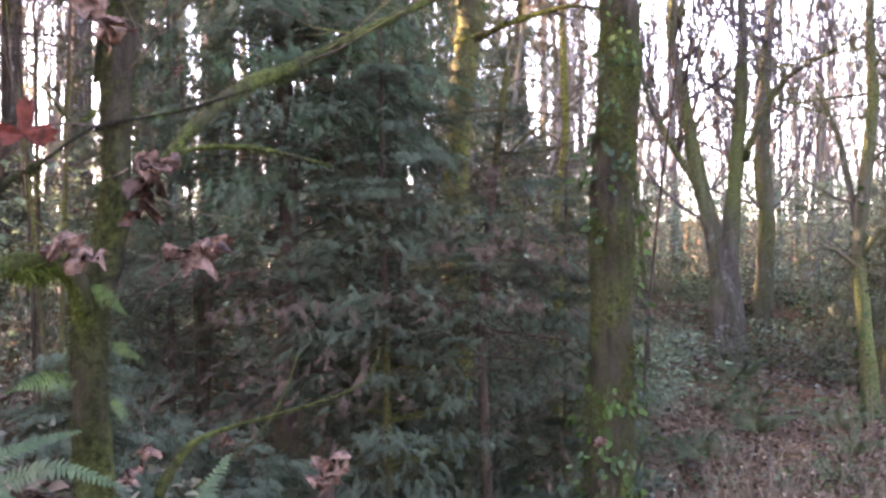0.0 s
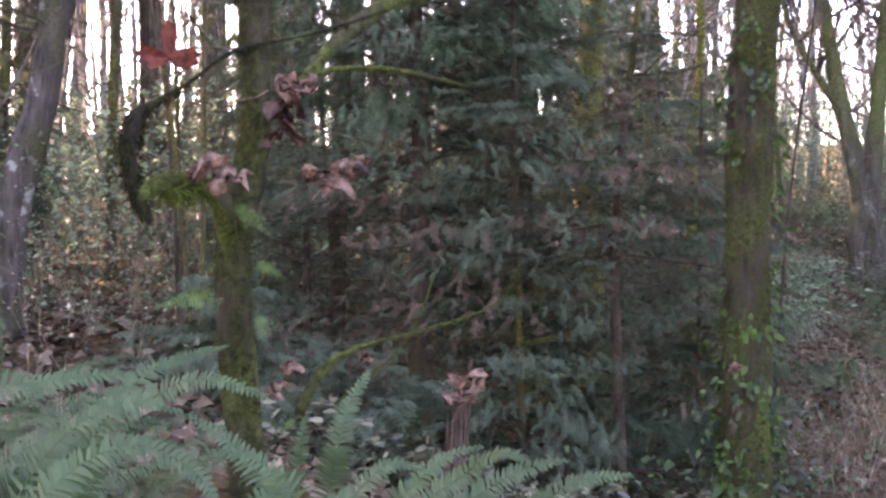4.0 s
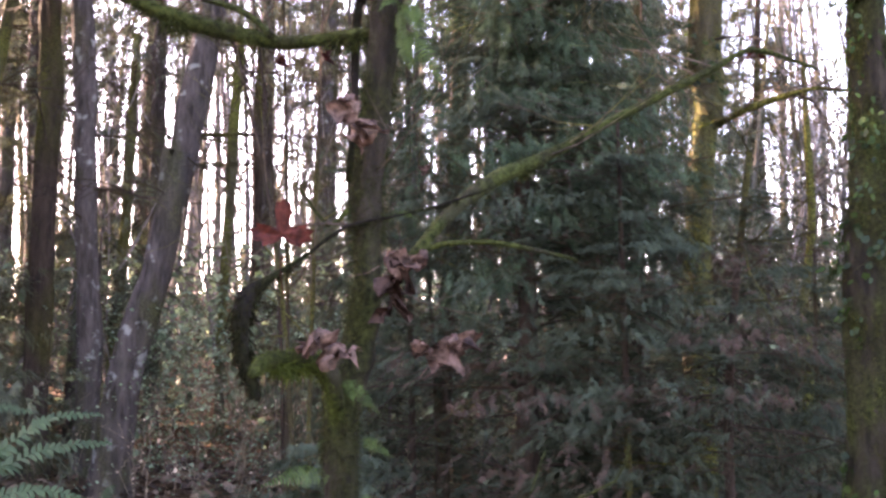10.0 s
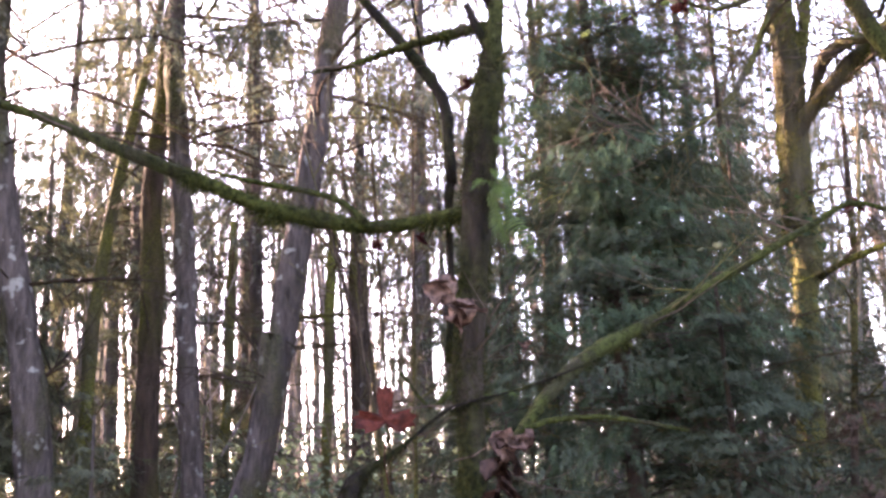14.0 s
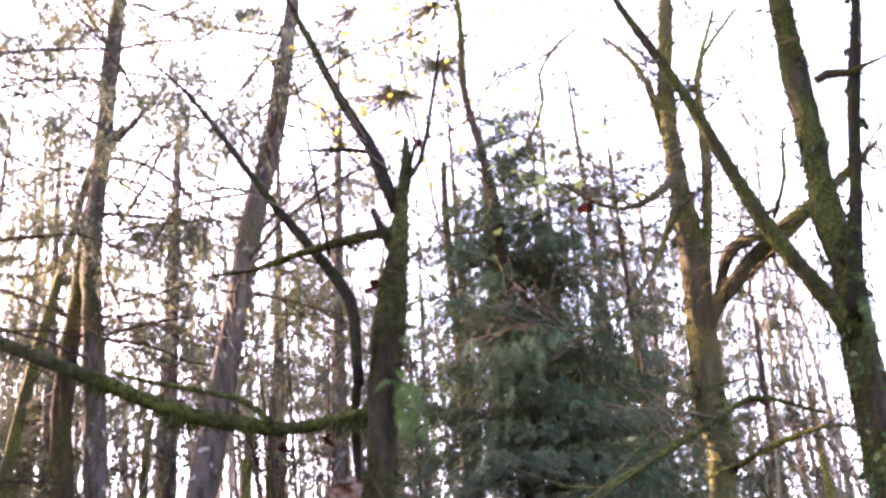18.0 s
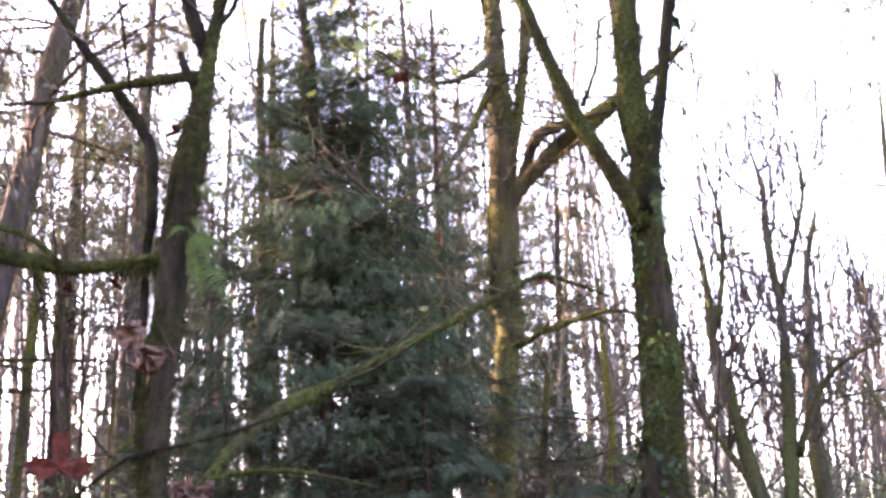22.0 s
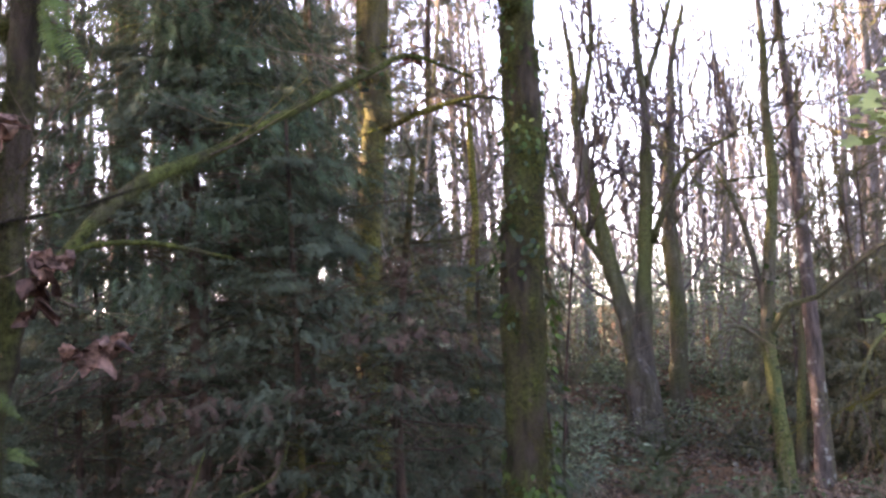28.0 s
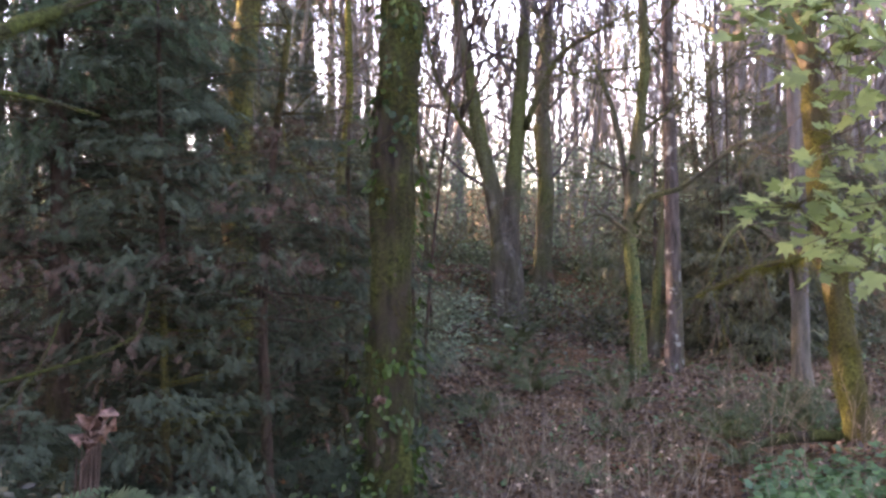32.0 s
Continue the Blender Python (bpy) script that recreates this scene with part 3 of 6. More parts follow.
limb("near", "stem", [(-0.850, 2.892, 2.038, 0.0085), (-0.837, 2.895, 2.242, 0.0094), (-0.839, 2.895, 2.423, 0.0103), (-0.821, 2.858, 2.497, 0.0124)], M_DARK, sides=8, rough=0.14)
limb("near", "limb", [(-0.727, 2.821, 2.394, 0.0219), (-0.821, 2.842, 2.406, 0.0172), (-0.904, 2.865, 2.406, 0.0160), (-1.043, 2.867, 2.404, 0.0192), (-1.196, 2.857, 2.443, 0.0231), (-1.350, 2.838, 2.493, 0.0211), (-1.517, 2.805, 2.578, 0.0197), (-1.682, 2.763, 2.650, 0.0168), (-1.832, 2.721, 2.724, 0.0146), (-1.954, 2.691, 2.783, 0.0115), (-2.120, 2.621, 2.839, 0.0092)], M_LIMB, sides=8, rough=0.14)
limb("near", "limb", [(-1.045, 2.829, 2.409, 0.0102), (-1.082, 2.847, 2.449, 0.0081), (-1.148, 2.854, 2.496, 0.0074), (-1.255, 2.842, 2.530, 0.0068), (-1.389, 2.814, 2.564, 0.0060), (-1.483, 2.801, 2.598, 0.0030)], M_LIMB, sides=8, rough=0.14)
limb("near", "limb", [(-0.691, 2.789, 2.882, 0.0164), (-0.784, 2.816, 2.892, 0.0144), (-0.870, 2.843, 2.897, 0.0115), (-0.986, 2.857, 2.887, 0.0092), (-1.102, 2.868, 2.868, 0.0070), (-1.232, 2.868, 2.867, 0.0039)], M_LIMB, sides=8, rough=0.14)
limb("near", "limb", [(-0.726, 2.786, 1.750, 0.0116), (-0.678, 2.946, 1.872, 0.0136), (-0.607, 3.109, 2.005, 0.0196), (-0.509, 3.272, 2.113, 0.0229), (-0.419, 3.463, 2.198, 0.0181), (-0.260, 3.621, 2.321, 0.0163), (-0.088, 3.773, 2.445, 0.0133), (0.096, 3.915, 2.571, 0.0110), (0.216, 4.054, 2.666, 0.0095), (0.334, 4.190, 2.673, 0.0078), (0.482, 4.320, 2.650, 0.0049)], M_LIMB, sides=8, rough=0.14)
limb("near", "limb", [(-0.676, 2.901, 1.852, 0.0071), (-0.621, 2.951, 1.883, 0.0072), (-0.500, 3.010, 1.892, 0.0065), (-0.389, 3.063, 1.875, 0.0051), (-0.291, 3.110, 1.854, 0.0030)], M_LIMB, sides=8, rough=0.14)
limb("near", "limb", [(-0.826, 2.746, 1.436, 0.0270), (-0.825, 2.694, 1.503, 0.0278), (-0.823, 2.643, 1.552, 0.0273), (-0.851, 2.582, 1.578, 0.0242), (-0.888, 2.517, 1.578, 0.0205), (-0.912, 2.455, 1.571, 0.0164), (-0.909, 2.403, 1.553, 0.0119)], M_LIMB, sides=8, rough=0.14)
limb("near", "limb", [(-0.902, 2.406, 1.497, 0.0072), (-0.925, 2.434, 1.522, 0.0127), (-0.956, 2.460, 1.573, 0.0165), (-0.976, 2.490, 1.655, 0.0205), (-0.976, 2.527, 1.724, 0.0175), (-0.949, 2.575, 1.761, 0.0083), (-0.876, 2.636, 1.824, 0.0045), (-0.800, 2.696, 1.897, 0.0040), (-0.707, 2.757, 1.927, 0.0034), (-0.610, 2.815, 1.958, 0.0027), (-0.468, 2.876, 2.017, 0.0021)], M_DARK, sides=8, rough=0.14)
limb("near", "stem", [(-0.678, 2.836, 1.022, 0.0118), (-0.655, 2.859, 1.089, 0.0132), (-0.604, 2.886, 1.157, 0.0084), (-0.497, 2.922, 1.198, 0.0049), (-0.332, 2.961, 1.240, 0.0035), (-0.193, 2.989, 1.298, 0.0028), (-0.159, 3.007, 1.383, 0.0021)], M_LIMB, sides=8, rough=0.14)
limb("near", "stem", [(-0.617, 2.952, 1.035, 0.0036), (-0.481, 3.009, 1.147, 0.0029), (-0.415, 3.052, 1.246, 0.0022), (-0.376, 3.090, 1.362, 0.0022)], M_LIMB, sides=8, rough=0.14)
limb("near", "limb", [(-0.810, 2.747, 1.944, 0.0054), (-0.851, 2.718, 1.903, 0.0047), (-0.896, 2.686, 1.968, 0.0033), (-0.916, 2.662, 1.993, 0.0020)], M_LIMB, sides=8, rough=0.14)
limb("near", "stem", [(-0.882, 2.837, 2.863, 0.0038), (-0.919, 2.825, 3.126, 0.0040), (-0.952, 2.814, 3.329, 0.0032), (-0.973, 2.807, 3.479, 0.0025)], M_DARK, sides=8, rough=0.14)
limb("near", "limb", [(-0.660, 2.796, 3.02, 0.0110), (-0.629, 2.909, 3.144, 0.0080), (-0.597, 2.920, 3.290, 0.0062), (-0.570, 2.930, 3.440, 0.0048), (-0.551, 2.938, 3.560, 0.0024)], M_DARK, sides=7, rough=0.2, step=0.05)
limb("near", "stub", [(-0.664, 2.795, 2.93, 0.0150), (-0.640, 2.800, 3.06, 0.0110), (-0.622, 2.822, 3.15, 0.0050)], M_DARK, sides=7, rough=0.25, step=0.04)
limb("near", "stub", [(-0.690, 2.790, 2.82, 0.0160), (-0.722, 2.782, 2.90, 0.0110), (-0.738, 2.780, 2.95, 0.0070)], M_DARK, sides=7, rough=0.25, step=0.04)
limb("near", "limb", [(-0.745, 2.83, 3.15, 0.0075), (-0.85, 2.85, 3.19, 0.0055), (-0.96, 2.84, 3.20, 0.0028)], M_DARK, sides=7, rough=0.2, step=0.05)
tree("ivy", "tall forked tree with mossy bark and climbing ivy", "tree")
limb("ivy", "trunk", [(0.81, 5.94, 0.05, 0.1422), (0.83, 5.94, 0.52, 0.1189), (0.83, 5.94, 1.03, 0.1074), (0.85, 5.94, 1.59, 0.1011), (0.86, 5.94, 2.16, 0.1056), (0.88, 5.94, 2.48, 0.0991), (0.89, 5.96, 2.70, 0.0969), (0.89, 5.96, 3.14, 0.0919), (0.89, 5.96, 3.51, 0.0934), (0.90, 5.96, 3.83, 0.0706), (0.87, 5.96, 4.03, 0.0816), (0.87, 5.96, 4.54, 0.0755), (0.86, 5.96, 5.09, 0.0675), (0.86, 5.96, 5.47, 0.0613), (0.88, 5.96, 6.03, 0.0490)], M_IVY, True, rough=0.12, sides=22, step=0.06)
limb("ivy", "limb", [(0.86, 5.86, 3.49, 0.0527), (0.91, 5.85, 3.73, 0.0484), (1.00, 5.83, 4.12, 0.0370), (1.08, 5.80, 4.60, 0.0354), (1.18, 5.77, 5.07, 0.0311), (1.22, 5.76, 5.27, 0.0261), (1.31, 5.73, 5.69, 0.0160)], M_DARK, sides=8, step=0.12)
limb("ivy", "limb", [(0.87, 5.91, 3.42, 0.0575), (0.79, 5.84, 3.57, 0.0504), (0.68, 5.77, 3.74, 0.0457), (0.54, 5.71, 3.96, 0.0437), (0.41, 5.64, 4.27, 0.0368), (0.25, 5.56, 4.69, 0.0350), (0.13, 5.49, 4.94, 0.0277), (-0.02, 5.41, 5.23, 0.0203), (-0.12, 5.32, 5.44, 0.0102)], M_IVY, sides=8, step=0.12)
limb("ivy", "limb", [(0.93, 5.85, 4.86, 0.0234), (1.00, 5.82, 4.87, 0.0310), (1.09, 5.77, 4.83, 0.0230), (1.16, 5.73, 4.83, 0.0127), (1.37, 5.66, 4.86, 0.0063)], M_IVY, sides=8, step=0.12)
limb("ivy", "limb", [(0.59, 5.88, 4.11, 0.0122), (0.68, 5.84, 4.33, 0.0098), (0.71, 5.80, 4.57, 0.0087), (0.82, 5.76, 4.60, 0.0049)], M_IVY, sides=8, step=0.12)
tree("gold", "tall alder with golden moss and crooked limbs", "tree")
limb("gold", "trunk", [(0.11, 8.00, -0.71, 0.1255), (0.10, 8.00, -0.33, 0.1178), (0.09, 8.00, 0.55, 0.1062), (0.10, 8.00, 1.69, 0.0984), (0.10, 8.02, 2.56, 0.0900), (0.16, 8.02, 3.32, 0.0867), (0.20, 8.05, 3.31, 0.0940), (0.17, 8.05, 4.02, 0.0960), (0.15, 8.02, 3.58, 0.0923), (0.18, 8.02, 4.15, 0.0988), (0.20, 8.02, 4.79, 0.0936), (0.18, 8.02, 5.48, 0.0756), (0.20, 8.02, 6.20, 0.0650), (0.30, 8.02, 6.96, 0.0536), (0.34, 8.02, 7.61, 0.0321)], M_GOLD, True, rough=0.13, sides=16, step=0.1)
limb("gold", "limb", [(0.23, 8.02, 4.57, 0.0443), (0.33, 8.02, 5.00, 0.0410), (0.42, 8.02, 5.68, 0.0380), (0.44, 8.01, 6.26, 0.0260), (0.61, 8.00, 6.74, 0.0132)], M_GOLD, sides=8, step=0.2)
limb("gold", "limb", [(0.17, 8.02, 4.14, 0.0640), (0.27, 7.97, 4.38, 0.0600), (0.47, 7.89, 4.57, 0.0633), (0.73, 7.80, 4.77, 0.0748), (0.93, 7.71, 4.88, 0.0625), (1.15, 7.61, 5.00, 0.0426), (1.37, 7.50, 5.15, 0.0230)], M_GOLD, sides=8, step=0.2)
limb("gold", "limb", [(0.33, 7.96, 4.46, 0.0380), (0.38, 7.93, 4.62, 0.0401), (0.46, 7.81, 4.76, 0.0475), (0.63, 7.65, 4.76, 0.0349), (0.78, 7.49, 4.69, 0.0227)], M_GOLD, sides=8, step=0.2)
limb("gold", "limb", [(0.15, 7.92, 5.43, 0.0415), (-0.03, 7.58, 5.13, 0.0277), (-0.22, 7.22, 4.92, 0.0170), (-0.37, 6.87, 4.83, 0.0126), (-0.51, 6.50, 4.78, 0.0086)], M_GOLD, sides=8, step=0.2)
limb("gold", "limb", [(0.17, 7.92, 5.29, 0.0289), (0.04, 7.58, 4.84, 0.0234), (-0.10, 7.22, 4.42, 0.0184), (-0.25, 6.87, 4.11, 0.0139), (-0.44, 6.51, 3.86, 0.0082)], M_GOLD, sides=8, step=0.2)
limb("gold", "limb", [(0.25, 7.95, 3.28, 0.0222), (0.39, 7.82, 3.33, 0.0218), (0.60, 7.68, 3.37, 0.0213), (0.82, 7.53, 3.39, 0.0138), (0.99, 7.38, 3.33, 0.0101)], M_GOLD, sides=8, step=0.2)
limb("gold", "limb", [(-1.14, 7.84, 5.63, 0.0147), (-0.87, 7.73, 5.78, 0.0125), (-0.70, 7.61, 6.06, 0.0124), (-0.69, 7.47, 6.21, 0.0103), (-0.52, 7.34, 6.36, 0.0102), (-0.24, 7.21, 6.45, 0.0080)], M_GOLD, sides=8, step=0.2)
limb("gold", "limb", [(0.13, 8.02, 5.86, 0.0335), (0.07, 8.02, 6.32, 0.0257), (-0.06, 8.02, 6.60, 0.0196), (-0.20, 8.01, 6.78, 0.0110)], M_GOLD, sides=8, step=0.2)
limb("gold", "limb", [(0.25, 8.01, 6.22, 0.0297), (0.43, 8.00, 6.18, 0.0211), (0.51, 8.00, 6.45, 0.0170), (0.72, 7.98, 6.70, 0.0128)], M_GOLD, sides=8, step=0.2)
tree("leaner", "leaning tall fir trunk with lichen spots", "tree")
limb("leaner", "trunk", [(-4.06, 8.05, 1.01, 0.1269), (-3.96, 8.11, 1.79, 0.1232), (-3.82, 8.17, 2.33, 0.1113), (-3.73, 8.21, 2.91, 0.1074), (-3.71, 8.24, 3.29, 0.1058), (-3.76, 8.25, 2.85, 0.1107), (-3.64, 8.31, 3.64, 0.1088), (-3.51, 8.36, 4.41, 0.1022), (-3.39, 8.41, 5.27, 0.0909), (-3.28, 8.41, 5.91, 0.0978), (-3.13, 8.46, 6.66, 0.0915), (-2.99, 8.51, 7.71, 0.0703), (-2.91, 8.54, 8.45, 0.0465)], M_FIR, True, step=0.2)
tree("left_b", "straight grey fir trunk with lichen spots", "tree")
limb("left_b", "trunk", [(-4.92, 9.30, 1.12, 0.1044), (-4.93, 9.29, 1.98, 0.1042), (-4.98, 9.27, 2.92, 0.0992), (-5.03, 9.29, 3.51, 0.0989), (-5.10, 9.26, 4.74, 0.0963), (-5.18, 9.21, 6.15, 0.0937), (-5.17, 9.20, 6.66, 0.0866), (-5.12, 9.23, 8.23, 0.0852), (-5.07, 9.25, 9.26, 0.0586)], M_FIR, True, step=0.2)
limb("left_b", "limb", [(-5.10, 9.21, 7.21, 0.0221), (-4.74, 9.21, 7.10, 0.0191), (-4.33, 9.22, 6.77, 0.0161), (-3.88, 9.24, 6.25, 0.0104)], M_FIR, sides=8, step=0.2)
limb("left_b", "limb", [(-5.10, 9.20, 7.01, 0.0192), (-4.74, 9.21, 6.87, 0.0162), (-4.43, 9.18, 6.59, 0.0133), (-4.12, 9.14, 6.20, 0.0104)], M_FIR, sides=8, step=0.2)
limb("left_b", "limb", [(-5.11, 9.20, 7.28, 0.0387), (-4.86, 9.16, 7.45, 0.0304), (-4.57, 9.14, 7.75, 0.0222)], M_FIR, sides=8, step=0.2)
limb("left_b", "limb", [(-5.12, 9.19, 6.61, 0.0216), (-4.79, 9.09, 6.49, 0.0185), (-4.38, 9.02, 6.36, 0.0130)], M_FIR, sides=8, step=0.2)
limb("left_b", "limb", [(-5.07, 9.22, 6.83, 0.0164), (-4.79, 9.09, 6.42, 0.0132), (-4.53, 8.94, 5.96, 0.0102)], M_FIR, sides=8, step=0.2)
tree("left_c", "dark brown conifer trunk standing in undergrowth", "tree")
limb("left_c", "trunk", [(-5.55, 9.54, 1.11, 0.1138), (-5.54, 9.54, 2.25, 0.1096), (-5.55, 9.54, 3.92, 0.1057), (-5.55, 9.58, 4.12, 0.1092), (-5.57, 9.55, 5.06, 0.0908), (-5.51, 9.58, 5.98, 0.0771), (-5.47, 9.60, 6.90, 0.0566), (-5.33, 9.68, 7.88, 0.0409)], M_CEDAR, True, step=0.2)
tree("left_d", "thin mossy leaning tree trunk", "tree")
limb("left_d", "trunk", [(-6.55, 10.14, 3.32, 0.0713), (-6.48, 10.18, 4.57, 0.0619), (-6.34, 10.27, 5.64, 0.0576), (-6.16, 10.38, 6.78, 0.0473), (-5.97, 10.47, 7.87, 0.0438), (-5.70, 10.62, 8.46, 0.0319)], M_GOLD, True, step=0.2)
tree("left_e", "thick tall dark fir trunk", "tree")
limb("left_e", "trunk", [(-5.46, 7.86, 1.68, 0.1455), (-5.55, 7.80, 2.94, 0.1324), (-5.87, 7.54, 5.22, 0.1181), (-5.86, 7.55, 6.60, 0.1194), (-5.84, 7.56, 7.44, 0.1131), (-5.80, 7.59, 8.33, 0.0761)], M_FIR, True, step=0.2)
limb("left_e", "limb", [(-5.69, 7.51, 7.29, 0.0342), (-5.38, 7.57, 7.41, 0.0269), (-5.00, 7.67, 7.45, 0.0196), (-4.55, 7.79, 7.45, 0.0123)], M_FIR, sides=8, step=0.2)
limb("left_e", "limb", [(-5.67, 7.53, 6.88, 0.0168), (-5.44, 7.45, 6.84, 0.0142), (-5.22, 7.36, 6.79, 0.0117)], M_FIR, sides=8, step=0.2)
tree("cedar", "dense dark green cedar with drooping sprays", "tree")
limb("cedar", "trunk", [(-0.91, 6.94, 0.49, 0.0652), (-0.90, 6.94, 1.73, 0.0550), (-0.91, 6.94, 2.16, 0.0516), (-0.93, 7.00, 2.41, 0.0532), (-0.95, 6.99, 2.96, 0.0490), (-0.99, 6.99, 3.59, 0.0448), (-1.01, 6.99, 4.25, 0.0405), (-1.04, 6.98, 4.71, 0.0393), (-1.02, 6.95, 4.49, 0.0344), (-1.03, 6.95, 4.98, 0.0334), (-1.09, 6.94, 5.40, 0.0284), (-1.17, 6.93, 5.89, 0.0252), (-1.16, 6.93, 6.45, 0.0219), (-1.19, 6.92, 6.94, 0.0143)], M_CEDAR, True, step=0.12)
tree("cedar_b", "small dense cedar with drooping dark sprays", "tree")
limb("cedar_b", "trunk", [(0.26, 6.59, -0.07, 0.0344), (0.24, 6.59, 0.56, 0.0296), (0.22, 6.59, 1.50, 0.0249), (0.36, 6.64, 2.82, 0.0168)], M_CEDAR, True, step=0.12)
tree("snag", "broken dead trunk standing among cedar branches", "tree")
limb("snag", "trunk", [(-1.69, 8.39, 1.59, 0.0475), (-1.64, 8.40, 2.78, 0.0465), (-1.61, 8.37, 4.27, 0.0330), (-1.63, 8.37, 5.14, 0.0290), (-1.64, 8.37, 5.73, 0.0271), (-1.62, 8.37, 6.10, 0.0247)], M_CEDAR, True, step=0.2)
tree("maple", "bare grey maple with several stems on the bank", "tree")
limb("maple", "trunk", [(3.78, 15.55, 0.44, 0.3081), (3.76, 15.55, 0.75, 0.2626), (3.73, 15.56, 1.20, 0.2350), (3.70, 15.57, 1.55, 0.215), (3.69, 15.57, 1.85, 0.13), (3.69, 15.57, 2.05, 0.03)], M_GREY, True, rough=0.07, sides=18, step=0.12)
limb("maple", "limb", [(3.70, 15.57, 0.98, 0.1623), (3.61, 15.59, 2.12, 0.1296), (3.39, 15.64, 3.11, 0.0993), (3.18, 15.68, 4.34, 0.0803), (3.03, 15.71, 5.11, 0.0651), (3.08, 15.73, 5.46, 0.0539), (2.98, 15.74, 6.35, 0.0311)], M_GREY, sides=8, step=0.2)
limb("maple", "limb", [(3.77, 15.56, 1.10, 0.1433), (3.78, 15.55, 2.42, 0.1144), (3.89, 15.52, 3.57, 0.0916), (3.93, 15.51, 4.64, 0.0802), (3.97, 15.50, 5.10, 0.0649), (3.90, 15.54, 6.17, 0.0576), (3.92, 15.54, 6.97, 0.0387), (3.84, 15.56, 7.47, 0.0234)], M_GREY, sides=8, step=0.2)
limb("maple", "limb", [(3.96, 15.50, 3.34, 0.0534), (4.12, 15.20, 3.91, 0.0450), (4.34, 14.88, 4.31, 0.0369), (4.55, 14.56, 4.44, 0.0253), (4.74, 14.23, 4.54, 0.0142)], M_GREY, sides=8, step=0.2)
limb("maple", "limb", [(3.37, 15.64, 3.03, 0.0535), (3.00, 15.72, 3.65, 0.0459), (2.77, 15.76, 4.11, 0.0306), (2.66, 15.78, 4.64, 0.0230)], M_GREY, sides=8, step=0.2)
limb("maple", "limb", [(3.95, 15.53, 5.38, 0.0532), (4.23, 15.46, 6.21, 0.0382), (4.42, 15.40, 6.90, 0.0268), (4.40, 15.41, 7.55, 0.0154)], M_GREY, sides=8, step=0.2)
limb("maple", "limb", [(3.13, 15.71, 5.14, 0.0460), (3.29, 15.68, 5.92, 0.0386), (3.31, 15.68, 6.72, 0.0272), (3.20, 15.70, 7.38, 0.0157)], M_GREY, sides=8, step=0.2)
tree("maple_b", "bare mossy maple trunk beside the many-stemmed maple", "tree")
limb("maple_b", "trunk", [(4.55, 16.90, 0.56, 0.1496), (4.59, 16.89, 1.68, 0.1331), (4.62, 16.88, 2.68, 0.1248), (4.56, 16.90, 3.68, 0.1167), (4.62, 16.88, 4.93, 0.0917), (4.70, 16.86, 5.43, 0.0751), (4.74, 16.87, 6.21, 0.0581), (4.96, 16.81, 7.04, 0.0334)], M_GREY, True, step=0.2)
tree("rtree", "bare crooked tree with mossy drooping limbs", "tree")
limb("rtree", "trunk", [(4.07, 11.29, 0.31, 0.0845), (4.04, 11.30, 0.88, 0.0734), (4.00, 11.32, 1.44, 0.0678), (3.98, 11.33, 2.00, 0.0622), (4.06, 11.30, 2.80, 0.0622), (4.12, 11.28, 3.48, 0.0566), (4.10, 11.28, 4.16, 0.0453), (4.12, 11.28, 4.84, 0.0368), (4.10, 11.28, 5.70, 0.0284), (4.15, 11.26, 6.61, 0.0114)], M_GREY, True, step=0.2)
limb("rtree", "limb", [(3.99, 11.32, 1.89, 0.0339), (4.13, 11.16, 2.17, 0.0308), (4.35, 10.97, 2.24, 0.0249), (4.56, 10.78, 2.42, 0.0218), (4.81, 10.56, 2.65, 0.0188), (4.91, 10.41, 2.66, 0.0106)], M_GREY, sides=8, step=0.2)
limb("rtree", "limb", [(4.00, 11.32, 1.78, 0.0283), (3.75, 11.26, 1.97, 0.0252), (3.56, 11.19, 2.00, 0.0194), (3.36, 11.11, 1.88, 0.0137)], M_GREY, sides=8, step=0.2)
limb("rtree", "limb", [(3.98, 11.33, 2.00, 0.0396), (3.95, 11.40, 2.46, 0.0313), (3.87, 11.50, 3.05, 0.0287), (3.75, 11.61, 3.46, 0.0202)], M_GREY, sides=8, step=0.2)
tree("pole_a", "straight bare grey alder trunk", "tree")
limb("pole_a", "trunk", [(4.49, 11.45, 0.46, 0.0977), (4.49, 11.45, 1.21, 0.0805), (4.48, 11.45, 1.90, 0.0749), (4.45, 11.47, 3.06, 0.0635), (4.42, 11.47, 4.22, 0.0520), (4.39, 11.49, 4.91, 0.0435), (4.37, 11.49, 5.85, 0.0348), (4.36, 11.50, 6.72, 0.0175)], M_FIR, True, step=0.2)
tree("pole_b", "slim pale grey alder trunk", "tree")
limb("pole_b", "trunk", [(4.82, 9.34, 0.23, 0.0956), (4.81, 9.35, 0.68, 0.0814), (4.79, 9.35, 1.59, 0.0719), (4.77, 9.36, 2.79, 0.0625), (4.75, 9.38, 3.76, 0.0530), (4.73, 9.38, 4.44, 0.0434), (4.71, 9.39, 5.85, 0.0218)], M_ALDER, True, step=0.2)
limb("pole_b", "limb", [(4.77, 9.30, 1.30, 0.030), (4.40, 8.75, 1.55, 0.026), (3.99, 8.30, 1.72, 0.022), (3.72, 8.05, 1.79, 0.019), (3.50, 7.90, 1.67, 0.015), (3.35, 7.82, 1.37, 0.009)], M_GREY, sides=8, step=0.1)
tree("thin_e", "slim mossy trunk beside the grey alder", "tree")
